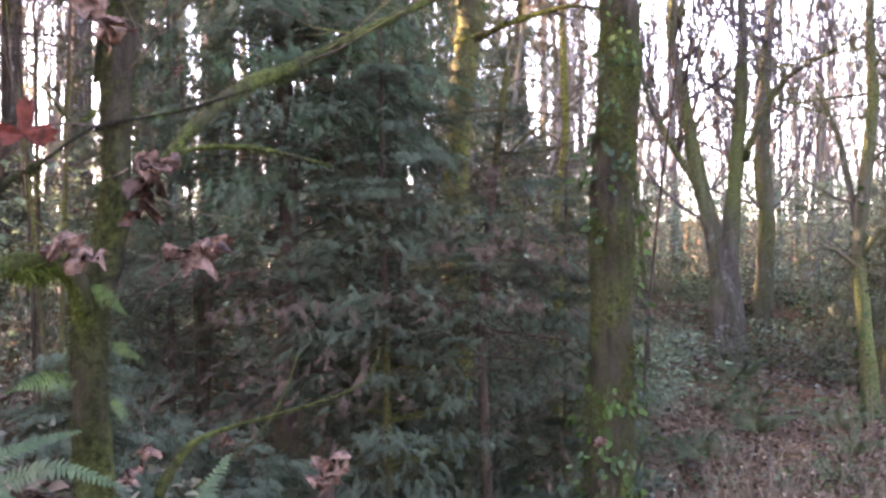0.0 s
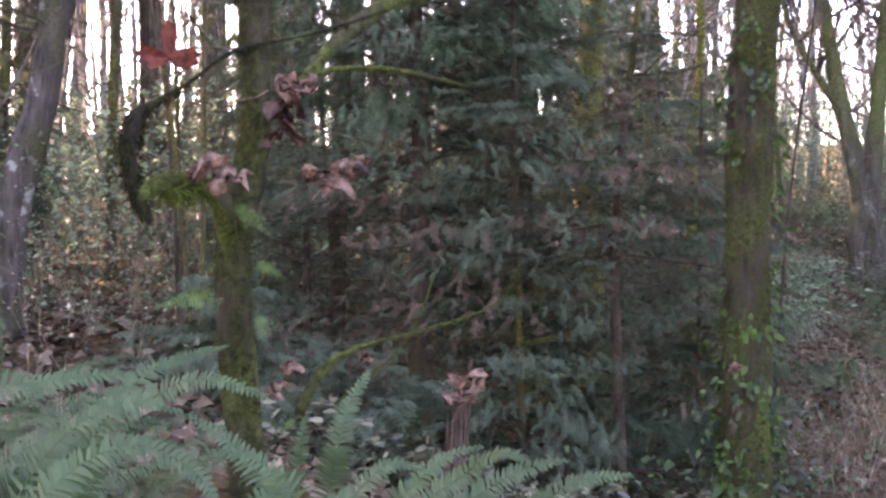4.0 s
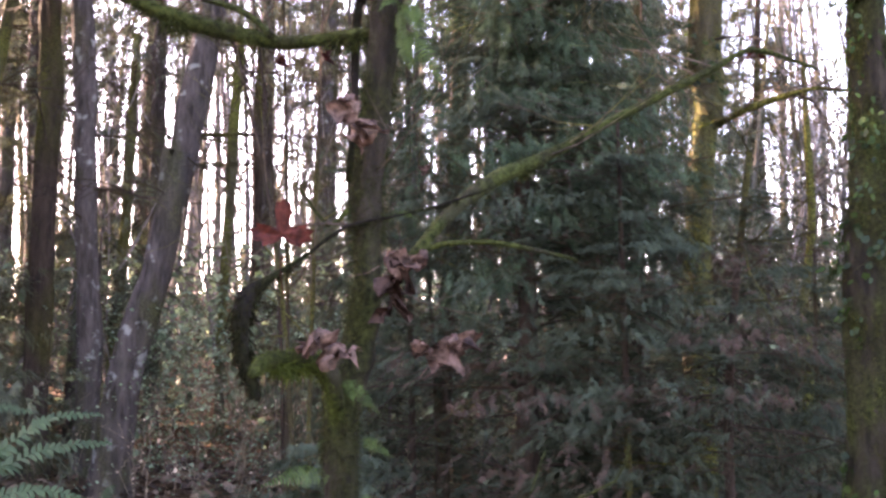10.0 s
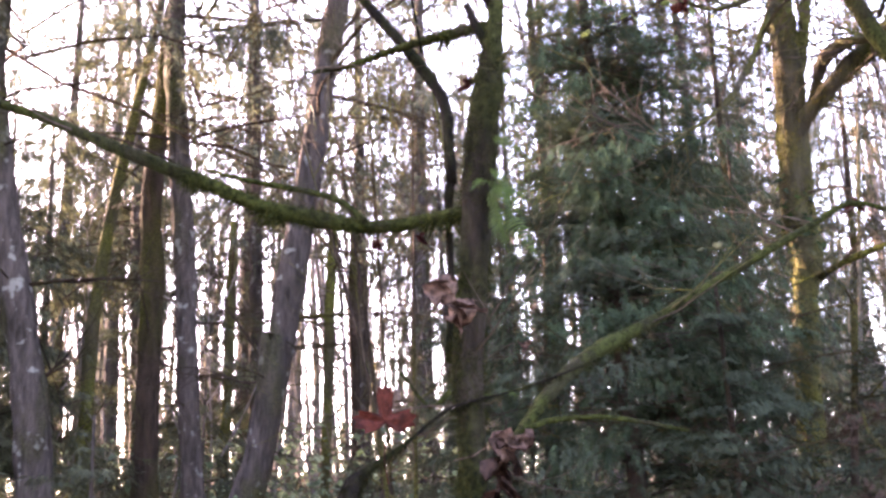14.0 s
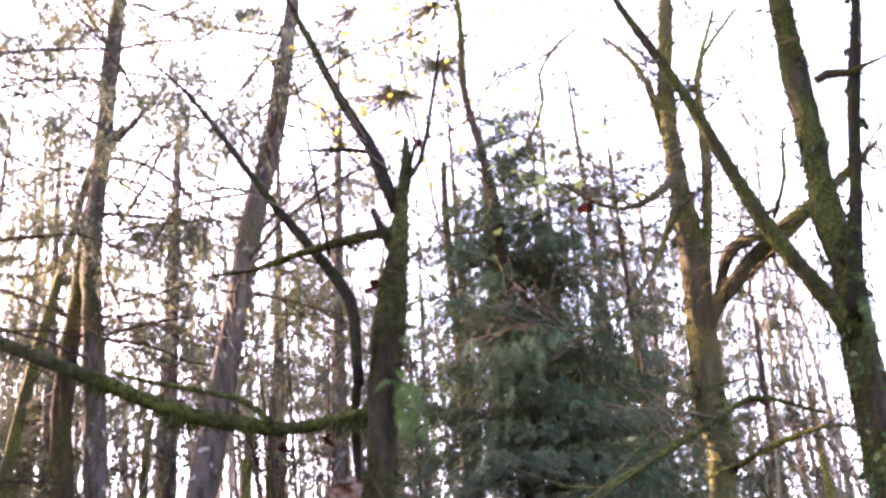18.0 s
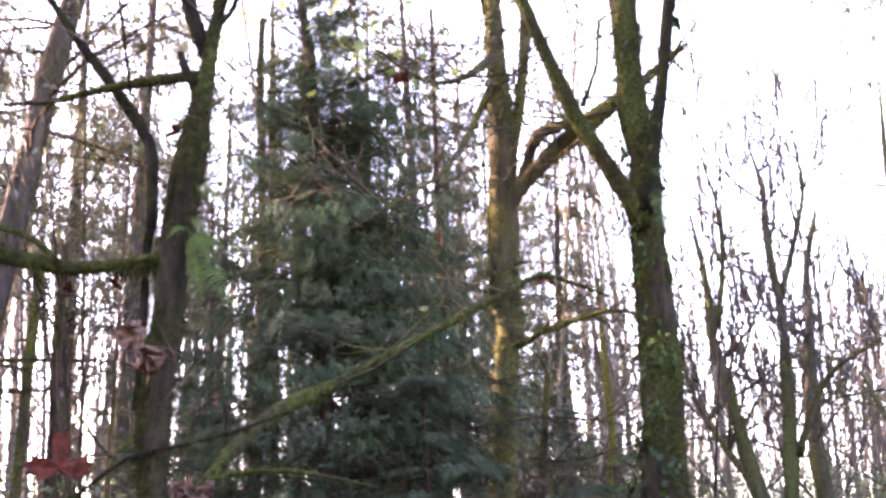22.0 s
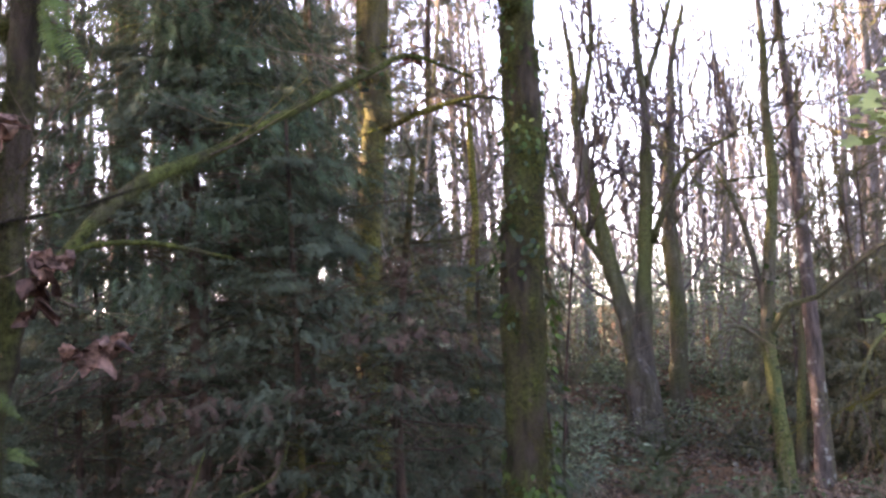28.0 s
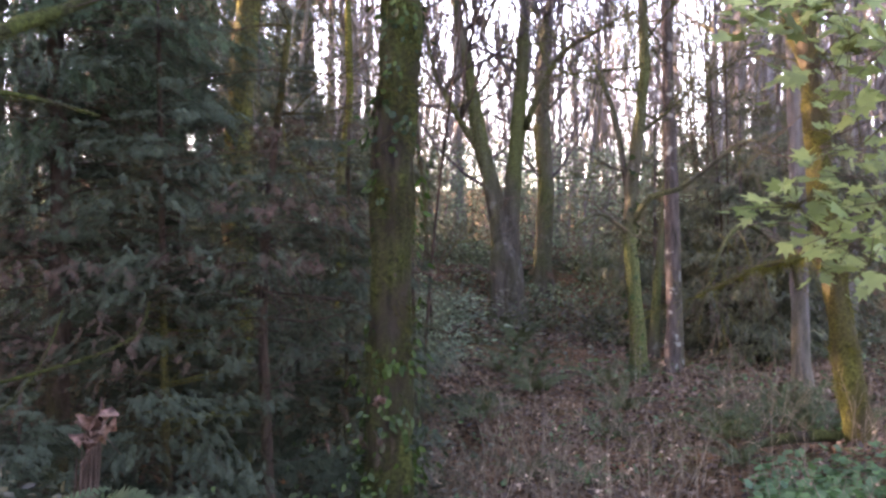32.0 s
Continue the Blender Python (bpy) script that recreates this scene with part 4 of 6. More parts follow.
limb("thin_e", "trunk", [(4.61, 12.37, 0.30, 0.055), (4.64, 12.36, 1.12, 0.048), (4.70, 12.34, 1.86, 0.043), (4.75, 12.31, 2.47, 0.038), (4.79, 12.30, 3.90, 0.028), (4.84, 12.28, 4.84, 0.018)], M_GREY, True, step=0.2)
tree("yellow", "leaning trunk thickly covered with yellow moss", "tree")
limb("yellow", "trunk", [(4.01, 6.94, 0.30, 0.0994), (3.96, 6.96, 0.52, 0.0876), (3.90, 7.00, 0.98, 0.0789), (3.84, 7.03, 1.52, 0.0822), (3.78, 7.06, 2.07, 0.0764), (3.74, 7.08, 2.62, 0.0706), (3.67, 7.12, 3.21, 0.0616), (3.62, 7.14, 3.69, 0.0525), (3.53, 7.19, 4.81, 0.0311)], M_YELLOW, True, rough=0.15, sides=16, step=0.08)
limb("yellow", "limb", [(3.74, 7.08, 1.59, 0.0218), (3.47, 6.85, 1.52, 0.0158), (3.14, 6.63, 1.47, 0.0118), (2.77, 6.43, 1.35, 0.0081)], M_YELLOW, sides=8, step=0.2)
limb("yellow", "limb", [(3.75, 7.08, 2.65, 0.0255), (3.69, 7.28, 2.98, 0.0187), (3.69, 7.44, 3.28, 0.0134)], M_YELLOW, sides=8, step=0.2)
tree("far_pole", "distant slim trunk on top of the bank", "tree")
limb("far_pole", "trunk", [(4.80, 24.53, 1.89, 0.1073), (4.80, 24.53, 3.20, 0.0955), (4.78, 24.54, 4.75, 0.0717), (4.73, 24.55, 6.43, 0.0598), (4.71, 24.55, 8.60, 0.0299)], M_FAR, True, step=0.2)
tree("thin_a", "thin green mossy trunk among conifer branches", "tree")
limb("thin_a", "trunk", [(0.86, 8.96, 1.13, 0.0383), (0.88, 8.96, 1.72, 0.0342), (0.86, 8.96, 2.15, 0.0321), (0.93, 8.95, 2.67, 0.0279), (0.92, 8.95, 3.27, 0.0258), (0.90, 8.96, 4.01, 0.0173)], M_GOLD, True, step=0.2)
tree("thin_b", "thin sunlit mossy trunk", "tree")
limb("thin_b", "trunk", [(-5.88, 11.64, 2.05, 0.0598), (-5.82, 11.66, 3.14, 0.0602), (-5.79, 11.68, 4.36, 0.0546), (-5.77, 11.69, 5.35, 0.0427)], M_GOLD, True, step=0.2)
tree("thin_c", "thin mossy brown trunk", "tree")
limb("thin_c", "trunk", [(-4.86, 12.09, 2.44, 0.0489), (-4.82, 12.11, 3.49, 0.0615), (-4.79, 12.12, 4.55, 0.0557), (-4.75, 12.14, 5.43, 0.0435)], M_GOLD, True, step=0.2)
tree("thin_d", "thin dark brown trunk", "tree")
limb("thin_d", "trunk", [(-4.90, 13.15, 2.52, 0.0595), (-4.89, 13.15, 3.65, 0.0598), (-4.90, 13.15, 4.80, 0.0535), (-4.87, 13.16, 5.89, 0.0403)], M_CEDAR, True, step=0.2)
tree("fallen", "fallen mossy branch lying on the slope", "branch")
TREES["fallen"].name = "fallen_branch"
limb("fallen", "stem", [(2.93, 6.91, 0.16, 0.0244), (3.14, 6.96, 0.29, 0.0317), (3.35, 7.00, 0.37, 0.0356), (3.71, 6.96, 0.41, 0.0357), (3.95, 6.97, 0.39, 0.0288)], M_NEAR, sides=8, step=0.2)


# ---- moss, ivy and leaves on the near trees ----
def moss_on(key, per_metre, length, g, hang=0.7, which=None, material=M_MOSS, label="soft green moss tufts", bare=0.5):
    """Tufts of moss along the limbs, longer below the flat ones."""
    for i, c in enumerate(CENTRES[key]):
        if which is not None and i not in which:
            continue
        d = np.linalg.norm(np.diff(c[:, :3], axis=0), axis=1)
        n = int(d.sum() * per_metre * min(1.0, 0.2 + c[:, 3].mean() / 0.03))
        if n < 10:
            continue
        k = g.choice(len(d), n, p=d / d.sum())
        u = g.random(n)[:, None]
        p = c[k] * (1 - u) + c[k + 1] * u
        tan = (c[k + 1] - c[k])[:, :3]
        tan /= np.linalg.norm(tan, axis=1)[:, None]
        rnd = g.normal(0, 1, (n, 3))
        rnd -= tan * (rnd * tan).sum(1)[:, None]
        rnd /= np.linalg.norm(rnd, axis=1)[:, None]
        out = rnd * 0.8 + g.normal(0, 0.6, (n, 3)) + np.array([0, 0, -hang])
        flat = 1 - np.abs(tan[:, 2])
        ln = length * g.uniform(0.4, 1.2, n) * np.clip(p[:, 3] / 0.02, 0.2, 1.3) * np.where(rnd[:, 2] < -0.3, 1 + 2.4 * flat * (np.sin(p[:, 0] * 26 + p[:, 1] * 17) + 0.5 * np.sin(p[:, 0] * 61) > 0.5), 1)
        patchy = np.sin(p[:, 2] * 9 + p[:, 0] * 13 + i) + np.sin(p[:, 2] * 23 + p[:, 1] * 7) + np.sin(rnd[:, 0] * 3 + p[:, 2] * 5) > bare - 2.4 * flat
        sz = np.column_stack([ln * 0.16, ln, ln])[patchy]
        v, f = scatter(*BLADE, (p[:, :3] + rnd * (p[:, 3:] * 0.95))[patchy], turns(out, rnd + g.normal(0, 0.4, (n, 3)))[patchy], sz)
        part("moss", mesh_of("moss", v, f, material), WOOD[key][i], label, "stuff")


g = np.random.default_rng(11)
moss_on("near", 12000, 0.019, g, 0.5, (0,), bare=-0.7)
moss_on("near", 4600, 0.019, g, which=(5, 6, 8))
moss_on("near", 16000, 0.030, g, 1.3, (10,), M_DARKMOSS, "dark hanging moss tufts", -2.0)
moss_on("near", 9000, 0.017, g, 0.5, (4, 11), M_OLIVEMOSS, "dull olive moss tufts")
moss_on("near", 7000, 0.011, g, 0.4, (7,), M_OLIVEMOSS, "dull olive moss tufts")
moss_on("near", 14000, 0.013, g, 0.1, (9,), M_FRESHMOSS, "bright green moss cushion", 0.0)
moss_on("ivy", 4200, 0.034, g, 0.5, (0,), bare=0.1)
moss_on("ivy", 1800, 0.030, g, 0.5, (0,), M_GOLDMOSS, "golden moss tufts", 0.7)
moss_on("ivy", 1500, 0.03, g, 0.6, (1, 2, 3))
moss_on("yellow", 5200, 0.036, g, 0.5, (0, 1, 2), M_GOLDMOSS, "thick golden moss tufts", 0.3)
moss_on("gold", 2200, 0.034, g, 0.5, (0, 2), M_GOLDMOSS, "golden moss tufts", -0.2)


def leaves_on_trunk(key, which, n, size, material, g, low=-1e9, high=1e9, name="ivy", label="green ivy leaves", template=IVY, stand=1.15):
    c = CENTRES[key][which]
    ok = np.where((c[:-1, 2] > low) & (c[:-1, 2] < high))[0]
    hubs = g.choice(ok, max(3, n // 9))
    pick = g.integers(0, len(hubs), n)
    k = np.clip(hubs[pick] + g.normal(0, 0.8, n).round().astype(int), ok[0], ok[-1])
    u = g.random(n)[:, None]
    p = c[k] * (1 - u) + c[k + 1] * u
    turn = g.uniform(0, 2 * np.pi, len(hubs))[pick] + g.normal(0, 0.35, n)
    r = np.column_stack([np.cos(turn), np.sin(turn), np.zeros(n)])
    place = p[:, :3] + r * p[:, 3:] * g.uniform(1.0, stand + 0.15, (n, 1))
    down = np.array([0, 0, -1.0]) + g.normal(0, 0.5, (n, 3)) + r * 0.35
    v, f = scatter(*template, place, turns(down, r + g.normal(0, 0.35, (n, 3))), size * g.uniform(0.5, 1.3, n))
    part(name, mesh_of(name, v, f, material), WOOD[key][which], label, "stuff")


leaves_on_trunk("ivy", 0, 220, 0.048, M_IVYLEAF, g)
leaves_on_trunk("ivy", 0, 300, 0.046, M_IVYBRIGHT, g, label="bright green ivy leaves", stand=1.3, template=LONGLEAF)
leaves_on_trunk("ivy", 0, 90, 0.07, M_IVYBRIGHT, g, high=1.1, template=LONGLEAF, label="bright green ivy leaves", stand=1.7)
leaves_on_trunk("ivy", 0, 240, 0.048, M_IVYLEAF, g, low=1.7, high=3.6, stand=1.6, template=LONGLEAF)
leaves_on_trunk("ivy", 0, 120, 0.06, M_IVYBRIGHT, g, low=0.9, high=2.8, stand=1.6, template=LONGLEAF, label="bright green ivy leaves")
leaves_on_trunk("rtree", 0, 160, 0.06, M_IVYLEAF, g, high=2.4)
leaves_on_trunk("ivy", 0, 260, 0.065, M_IVYLEAF, g, high=0.9, stand=2.2, template=LONGLEAF)
leaves_on_trunk("ivy", 1, 120, 0.05, M_IVYLEAF, g)
leaves_on_trunk("gold", 0, 260, 0.05, M_IVYLEAF, g, low=3.4)


def branches(key, which, n, length, g, radius=0.012, low=0.25, lift=0.05, material=M_CEDAR, kids=5, droop=0.2):
    """Single dead branches with their twigs."""
    c = CENTRES[key][which]
    for i in range(n):
        p = c[int(g.integers(int(len(c) * low), len(c)))]
        d = g.normal(0, 1, (1, 3)) * np.array([1, 1, 0.35]) + np.array([0, 0, lift])
        a, b, ra, rb = bare_twigs(p[None, :3], d, [length * g.uniform(0.5, 1.2)], [min(radius, p[3] * 0.6)], 3, g, 0.5, lift - droop, kids)
        part("branch", mesh_of("branch", *prisms(a, b, ra, rb, 3), material), WOOD[key][which])


def twiggy(key, which, n, length, g, radius=0.006, depth=2, low=0.3, lift=0.2, material=M_TWIG, spread=0.6, kids=3, name="brushwood", droop=0.0, least=0.0012, wind=0.14):
    """Thin bare twigs growing from a limb's upper part."""
    c = CENTRES[key][which]
    k = g.integers(int(len(c) * low), len(c), n)
    p = c[k]
    dirs = g.normal(0, 1, (n, 3)) * np.array([1, 1, 0.5]) + np.array([0, 0, lift])
    a, b, ra, rb = bare_twigs(p[:, :3], dirs, length * g.uniform(0.5, 1.2, n), np.minimum(radius, p[:, 3] * 0.6), depth, g, spread, lift - droop, kids, least, wind)
    v, f = prisms(a, b, ra, rb, 3)
    part(name, mesh_of(name, v, f, material), WOOD[key][which], "thin bare twigs", "stuff")


g = np.random.default_rng(12)
for i in (1, 2, 4, 6, 7):
    twiggy("near", i, 9, 0.45, g, 0.004, 2)
twiggy("near", 0, 10, 0.4, g, 0.004, 2, 0.5)
for i in (0, 1, 2):
    twiggy("ivy", i, 12, 1.0, g, 0.008, 2, 0.6, 0.5)
for i in range(10):
    twiggy("gold", i, 12, 0.9, g, 0.012, 3, 0.45 if i == 0 else 0.2, 0.1, least=0.004)
for key, n in (("leaner", 22), ("left_b", 24), ("left_c", 20), ("left_e", 22), ("left_d", 18), ("snag", 12), ("thin_d", 14), ("thin_c", 12), ("thin_b", 12)):
    branches(key, 0, n, 1.5, g, kids=4)
for key, n in (("leaner", 16), ("left_b", 20), ("left_e", 14)):
    branches(key, 0, n, 2.2, g, 0.02, 0.4, 0.2, M_CEDAR, 4, 0.35)
branches("cedar", 0, 80, 1.0, g, 0.008, 0.05, 0.0, kids=3, droop=0.1)
branches("cedar_b", 0, 60, 0.9, g, 0.008, 0.0, 0.0, kids=3, droop=0.1)
for i in range(1, 7):
    twiggy("maple", i, 10, 1.7, g, 0.03, 3, 0.25, 0.8, M_MAPLETWIG, 0.24, 3, least=0.011, wind=0.06)
    twiggy("maple", i, 12, 1.3, g, 0.018, 2, 0.3, 0.7, M_MAPLETWIG, 0.34, 3, least=0.009, wind=0.07)
twiggy("maple_b", 0, 16, 1.8, g, 0.03, 3, 0.3, 0.8, M_MAPLETWIG, 0.24, 3, least=0.011, wind=0.06)
twiggy("maple_b", 0, 18, 1.5, g, 0.018, 2, 0.3, 0.6, M_MAPLETWIG, 0.34, 3, least=0.009, wind=0.07)
twiggy("rtree", 0, 30, 1.3, g, 0.016, 3, 0.25, 0.2, M_GREY, 0.5, 4, least=0.005)
for i in (1, 2, 3):
    twiggy("rtree", i, 8, 0.7, g, 0.008, 3, 0.2, -0.1, M_TWIG, 0.6, 3, "brushwood", 0.2, 0.003)
twiggy("pole_a", 0, 26, 1.3, g, 0.01, 2, 0.5, 0.3, M_GREY)
twiggy("pole_b", 0, 20, 1.2, g, 0.01, 2, 0.5, 0.1, M_GREY)
twiggy("pole_b", 1, 22, 0.6, g, 0.008, 3, 0.2, -0.2, M_TWIG, 0.6, 3, "brushwood", 0.3, 0.003)
twiggy("thin_e", 0, 16, 0.9, g, 0.008, 2, 0.4, 0.4, M_TWIG)
twiggy("yellow", 0, 12, 0.9, g, 0.008, 2, 0.4, 0.1)
twiggy("thin_a", 0, 14, 0.8, g, 0.007, 2, 0.3, 0.3)
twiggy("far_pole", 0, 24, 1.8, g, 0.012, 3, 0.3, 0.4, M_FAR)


# ---- conifers ----
def dress(key, axis, reach, count, sprays, size, material, template=SPRAY, seed=1, wood=M_CEDAR, **more):
    leaves, sticks = conifer_crown(axis, reach, count, sprays, size, np.random.default_rng(seed), template, **more)
    part("crown", mesh_of("crown", *leaves, material, False), TREES[key], kind="stuff")
    part("bough_wood", mesh_of("bough_wood", *sticks, wood), TREES[key], kind="stuff")


dress("cedar", [(-0.90, 6.95, 0.80), (-0.95, 7.05, 6.10)], 1.70, 250, 72, 0.112, M_SPRAY, seed=3, fade=0.75, skew=0.8, droop=0.25, loose=0.17)
dress("cedar", [(-0.90, 7.00, 2.2), (-0.92, 7.10, 5.95)], 1.25, 150, 42, 0.13, M_SPRAY_G, seed=8, fade=1.2, skew=0.95, droop=0.75, loose=0.13)
dress("cedar_b", [(0.28, 6.6, 0.75), (0.38, 6.6, 2.7)], 0.85, 70, 26, 0.115, M_SPRAY, seed=4, fade=0.9, skew=0.8, droop=0.2)
for key, axis, k in (("cedar", [(-0.90, 6.95, 0.9), (-0.85, 7.1, 2.8)], 5), ("cedar_b", [(0.25, 6.6, 0.8), (0.33, 6.6, 2.6)], 6)):
    part("dead_sprays", mesh_of("dead_sprays", *conifer_crown(axis, 1.6, 54, 26, 0.10, np.random.default_rng(k), SPRAY, lowest=0.0, fade=1.2)[0], M_DEAD, False), TREES[key], "withered reddish-brown sprays", "stuff")
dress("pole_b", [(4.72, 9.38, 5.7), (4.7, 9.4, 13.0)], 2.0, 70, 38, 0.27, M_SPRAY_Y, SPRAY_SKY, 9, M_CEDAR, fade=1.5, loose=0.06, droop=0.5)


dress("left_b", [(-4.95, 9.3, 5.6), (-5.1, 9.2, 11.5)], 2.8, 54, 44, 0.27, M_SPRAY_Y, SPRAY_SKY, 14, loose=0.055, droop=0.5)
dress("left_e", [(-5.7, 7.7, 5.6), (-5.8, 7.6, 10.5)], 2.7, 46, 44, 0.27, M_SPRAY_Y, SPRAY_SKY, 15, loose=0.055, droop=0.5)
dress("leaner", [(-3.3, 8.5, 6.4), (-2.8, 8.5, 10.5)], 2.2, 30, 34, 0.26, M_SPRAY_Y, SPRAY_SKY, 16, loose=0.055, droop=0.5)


def conifer(place, height, reach, seed, count=110, sprays=20, size=0.3, material=M_SPRAY_B, label="tall conifer with feathery grey-green boughs", lowest=0.25, fade=1.0, thick=0.012, template=SPRAY_LOW):
    g = np.random.default_rng(seed)
    x, y = place
    z = float(ground_z(x, y)[0])
    top = thing("conifer", (0, 0, 0), label, "tree", "conifers of the wood")
    lean = g.normal(0, 0.02 * height, 2)
    v, f, _ = tube([(x, y, z - 0.2, thick * height), (x + lean[0] * 0.5, y + lean[1] * 0.5, z + height * 0.5, 0.65 * thick * height), (x + lean[0], y + lean[1], z + height, 0.01)], 8, 0.5, 0.06, seed)
    part("trunk", mesh_of("trunk", v, f, M_CEDAR if template is SPRAY else M_FIR), top)
    leaves, sticks = conifer_crown([(x, y, z), (x + lean[0], y + lean[1], z + height)], reach, count, sprays, size, g, template, lowest=lowest, fade=fade)
    part("crown", mesh_of("crown", *leaves, material, False), top, kind="stuff")
    part("bough_wood", mesh_of("bough_wood", *sticks, M_CEDAR), top, kind="stuff")
    return top


FARCON = "distant grey-green conifer against the sky"
for x, y, h, k in ((-0.6, 26.0, 14.2, 1), (-2.5, 24.0, 14.6, 2), (1.4, 24.0, 11.5, 3), (0.6, 21.0, 8.5, 4)):
    conifer((x, y), h, 3.0, 850 + k, 110, 30, 0.38, M_SPRAY_B, FARCON, 0.2, 1.0, 0.010, SPRAY)
SUN_TINTED = "tall conifer with thin boughs tinted yellow-green as if sunlit"
conifer((0.6, 15.0), 4.2, 1.5, 21, count=60)
conifer((-0.8, 17.0), 11.5, 2.4, 22)
conifer((-2.6, 16.0), 10.5, 2.4, 23)
conifer((-4.6, 14.5), 11.0, 2.4, 24, material=M_SPRAY_Y, label=SUN_TINTED, count=70, lowest=0.45)
conifer((-7.2, 15.0), 10.5, 2.6, 25, material=M_SPRAY_Y, label=SUN_TINTED, count=70, lowest=0.45)
conifer((-9.6, 10.4), 6.0, 2.2, 26)
for x, y, h, k in ((-7.7, 9.2, 6.6, 41), (-8.2, 11.8, 6.6, 42), (-6.4, 11.7, 5.2, 43)):
    conifer((x, y), h, 1.9, k, 120, 24, 0.24, lowest=0.05)
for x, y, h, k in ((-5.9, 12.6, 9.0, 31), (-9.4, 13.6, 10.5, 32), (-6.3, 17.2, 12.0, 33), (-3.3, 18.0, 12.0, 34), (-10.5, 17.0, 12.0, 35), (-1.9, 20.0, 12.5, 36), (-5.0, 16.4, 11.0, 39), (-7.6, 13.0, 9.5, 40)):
    conifer((x, y), h, 2.5, k, 90, 18, 0.32, M_SPRAY_Y if k % 2 else M_SPRAY_B, SUN_TINTED if k % 2 else "tall conifer with feathery grey-green boughs", 0.42)
conifer((-6.6, 8.6), 5.0, 1.6, 27, size=0.2, sprays=30)
YOUNG = "young bushy conifer in the undergrowth"
for x, y, h, k in ((-4.6, 7.2, 2.0, 1), (-5.4, 10.2, 2.6, 3), (-3.0, 10.6, 2.4, 4), (-4.2, 12.0, 2.4, 5), (-2.2, 8.8, 2.0, 6), (-1.9, 11.5, 3.0, 7), (1.6, 11.2, 2.6, 8), (2.4, 16.5, 2.6, 9),
                   (5.75, 12.6, 2.7, 11), (5.2, 13.9, 2.6, 12), (5.75, 11.9, 1.5, 17), (6.45, 12.4, 2.2, 19), (6.1, 13.9, 3.8, 15), (6.9, 13.2, 3.2, 16), (7.4, 15.0, 4.0, 18), (0.6, 10.5, 2.8, 13), (1.0, 9.0, 1.8, 14), (-0.9, 5.6, 0.8, 21), (-1.7, 5.6, 0.9, 25)):
    conifer((x, y), h, 0.42 * h + 0.3, 300 + int(10 * k), 90 if k > 9 else 60, 26 if 11 <= k <= 18 and x > 5 else 14, 0.19, M_SPRAY_B, YOUNG, 0.0, 1.0, 0.012) if k < 20 else conifer((x, y), h, 0.8, 300 + int(10 * k), 70, 30, 0.12, M_SPRAY, YOUNG, 0.0, 0.8, 0.01, SPRAY)


CEDARS = "slender dark green cedar with drooping sprays"
conifer((-0.28, 6.55), 3.4, 0.95, 790, 115, 50, 0.100, M_SPRAY, "dense fresh green cedar with drooping sprays", 0.12, 1.6, 0.009, SPRAY)
for x, y, h, r, k in ((-0.55, 7.5, 4.6, 1.1, 6), (-0.3, 7.9, 4.7, 1.15, 1), (-1.8, 8.0, 4.4, 1.1, 2), (0.75, 7.4, 2.6, 0.9, 3), (-0.3, 9.0, 7.0, 1.5, 4)):
    conifer((x, y), h, r, 700 + k, 100, 46, 0.125, M_SPRAY, CEDARS, 0.10, 1.3, 0.007, SPRAY)
for x, y, h, k in ((-1.2, 12.2, 7.4, 1), (-2.7, 11.6, 6.8, 2), (0.35, 12.6, 3.6, 3), (-0.2, 10.9, 5.6, 4), (-3.6, 12.8, 5.6, 5), (1.4, 13.5, 3.0, 6)):
    conifer((x, y), h, 1.7, 720 + k, 90, 26, 0.2, M_SPRAY_B, "dark feathery conifer behind the cedars", 0.04, 1.1, 0.008)


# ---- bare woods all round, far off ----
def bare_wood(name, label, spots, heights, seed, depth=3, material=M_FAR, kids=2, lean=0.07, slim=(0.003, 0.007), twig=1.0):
    g = np.random.default_rng(seed)
    n = len(spots)
    base = np.column_stack([spots, ground_z(spots[:, 0], spots[:, 1]) - 0.2])
    A, B, RA, RB = [], [], [], []
    p, h = base, np.column_stack([g.normal(0, lean, (n, 2)), np.ones(n)])
    r0 = heights * g.uniform(slim[0], slim[1], n)
    S, D, L, R = [], [], [], []
    steps = 8
    for i in range(steps):
        q = p + h * (heights / steps)[:, None]
        A.append(p), B.append(q), RA.append(r0 * (1 - 0.85 * i / steps)), RB.append(r0 * (1 - 0.85 * (i + 1) / steps))
        h = h + np.column_stack([g.normal(0, 0.03, (n, 2)), np.zeros(n)])
        p = q
        for _ in range(1 if i < 3 else 2):
            keep = g.random(n) < (0.6 if i < 3 else 0.9)
            S.append(q[keep])
            D.append(np.column_stack([g.normal(0, 0.6, (n, 2)), g.uniform(0.4, 1.3, n)])[keep])
            L.append((twig * heights * g.uniform(0.10, 0.30, n) * (1.1 - 0.5 * i / steps))[keep])
            R.append((r0 * (1 - 0.85 * (i + 1) / steps) * 0.6)[keep])
    a, b, ra, rb = bare_twigs(np.vstack(S), np.vstack(D), np.concatenate(L), np.concatenate(R), depth - 1, g, 0.34, 0.6, kids, wind=0.07)
    v, f = prisms(np.vstack(A + [a]), np.vstack(B + [b]), np.maximum(np.concatenate(RA + [ra]), 0.012), np.maximum(np.concatenate(RB + [rb]), 0.009), 3)
    ob = part(name, mesh_of(name, v, f, material))
    tagged(ob, label, "woods", kind="stuff")


def ring(n, near, far, lo, hi, g):
    az = np.radians(g.uniform(lo, hi, n))
    d = np.sqrt(g.uniform(near ** 2, far ** 2, n))
    return np.column_stack([-np.sin(az) * d, np.cos(az) * d])


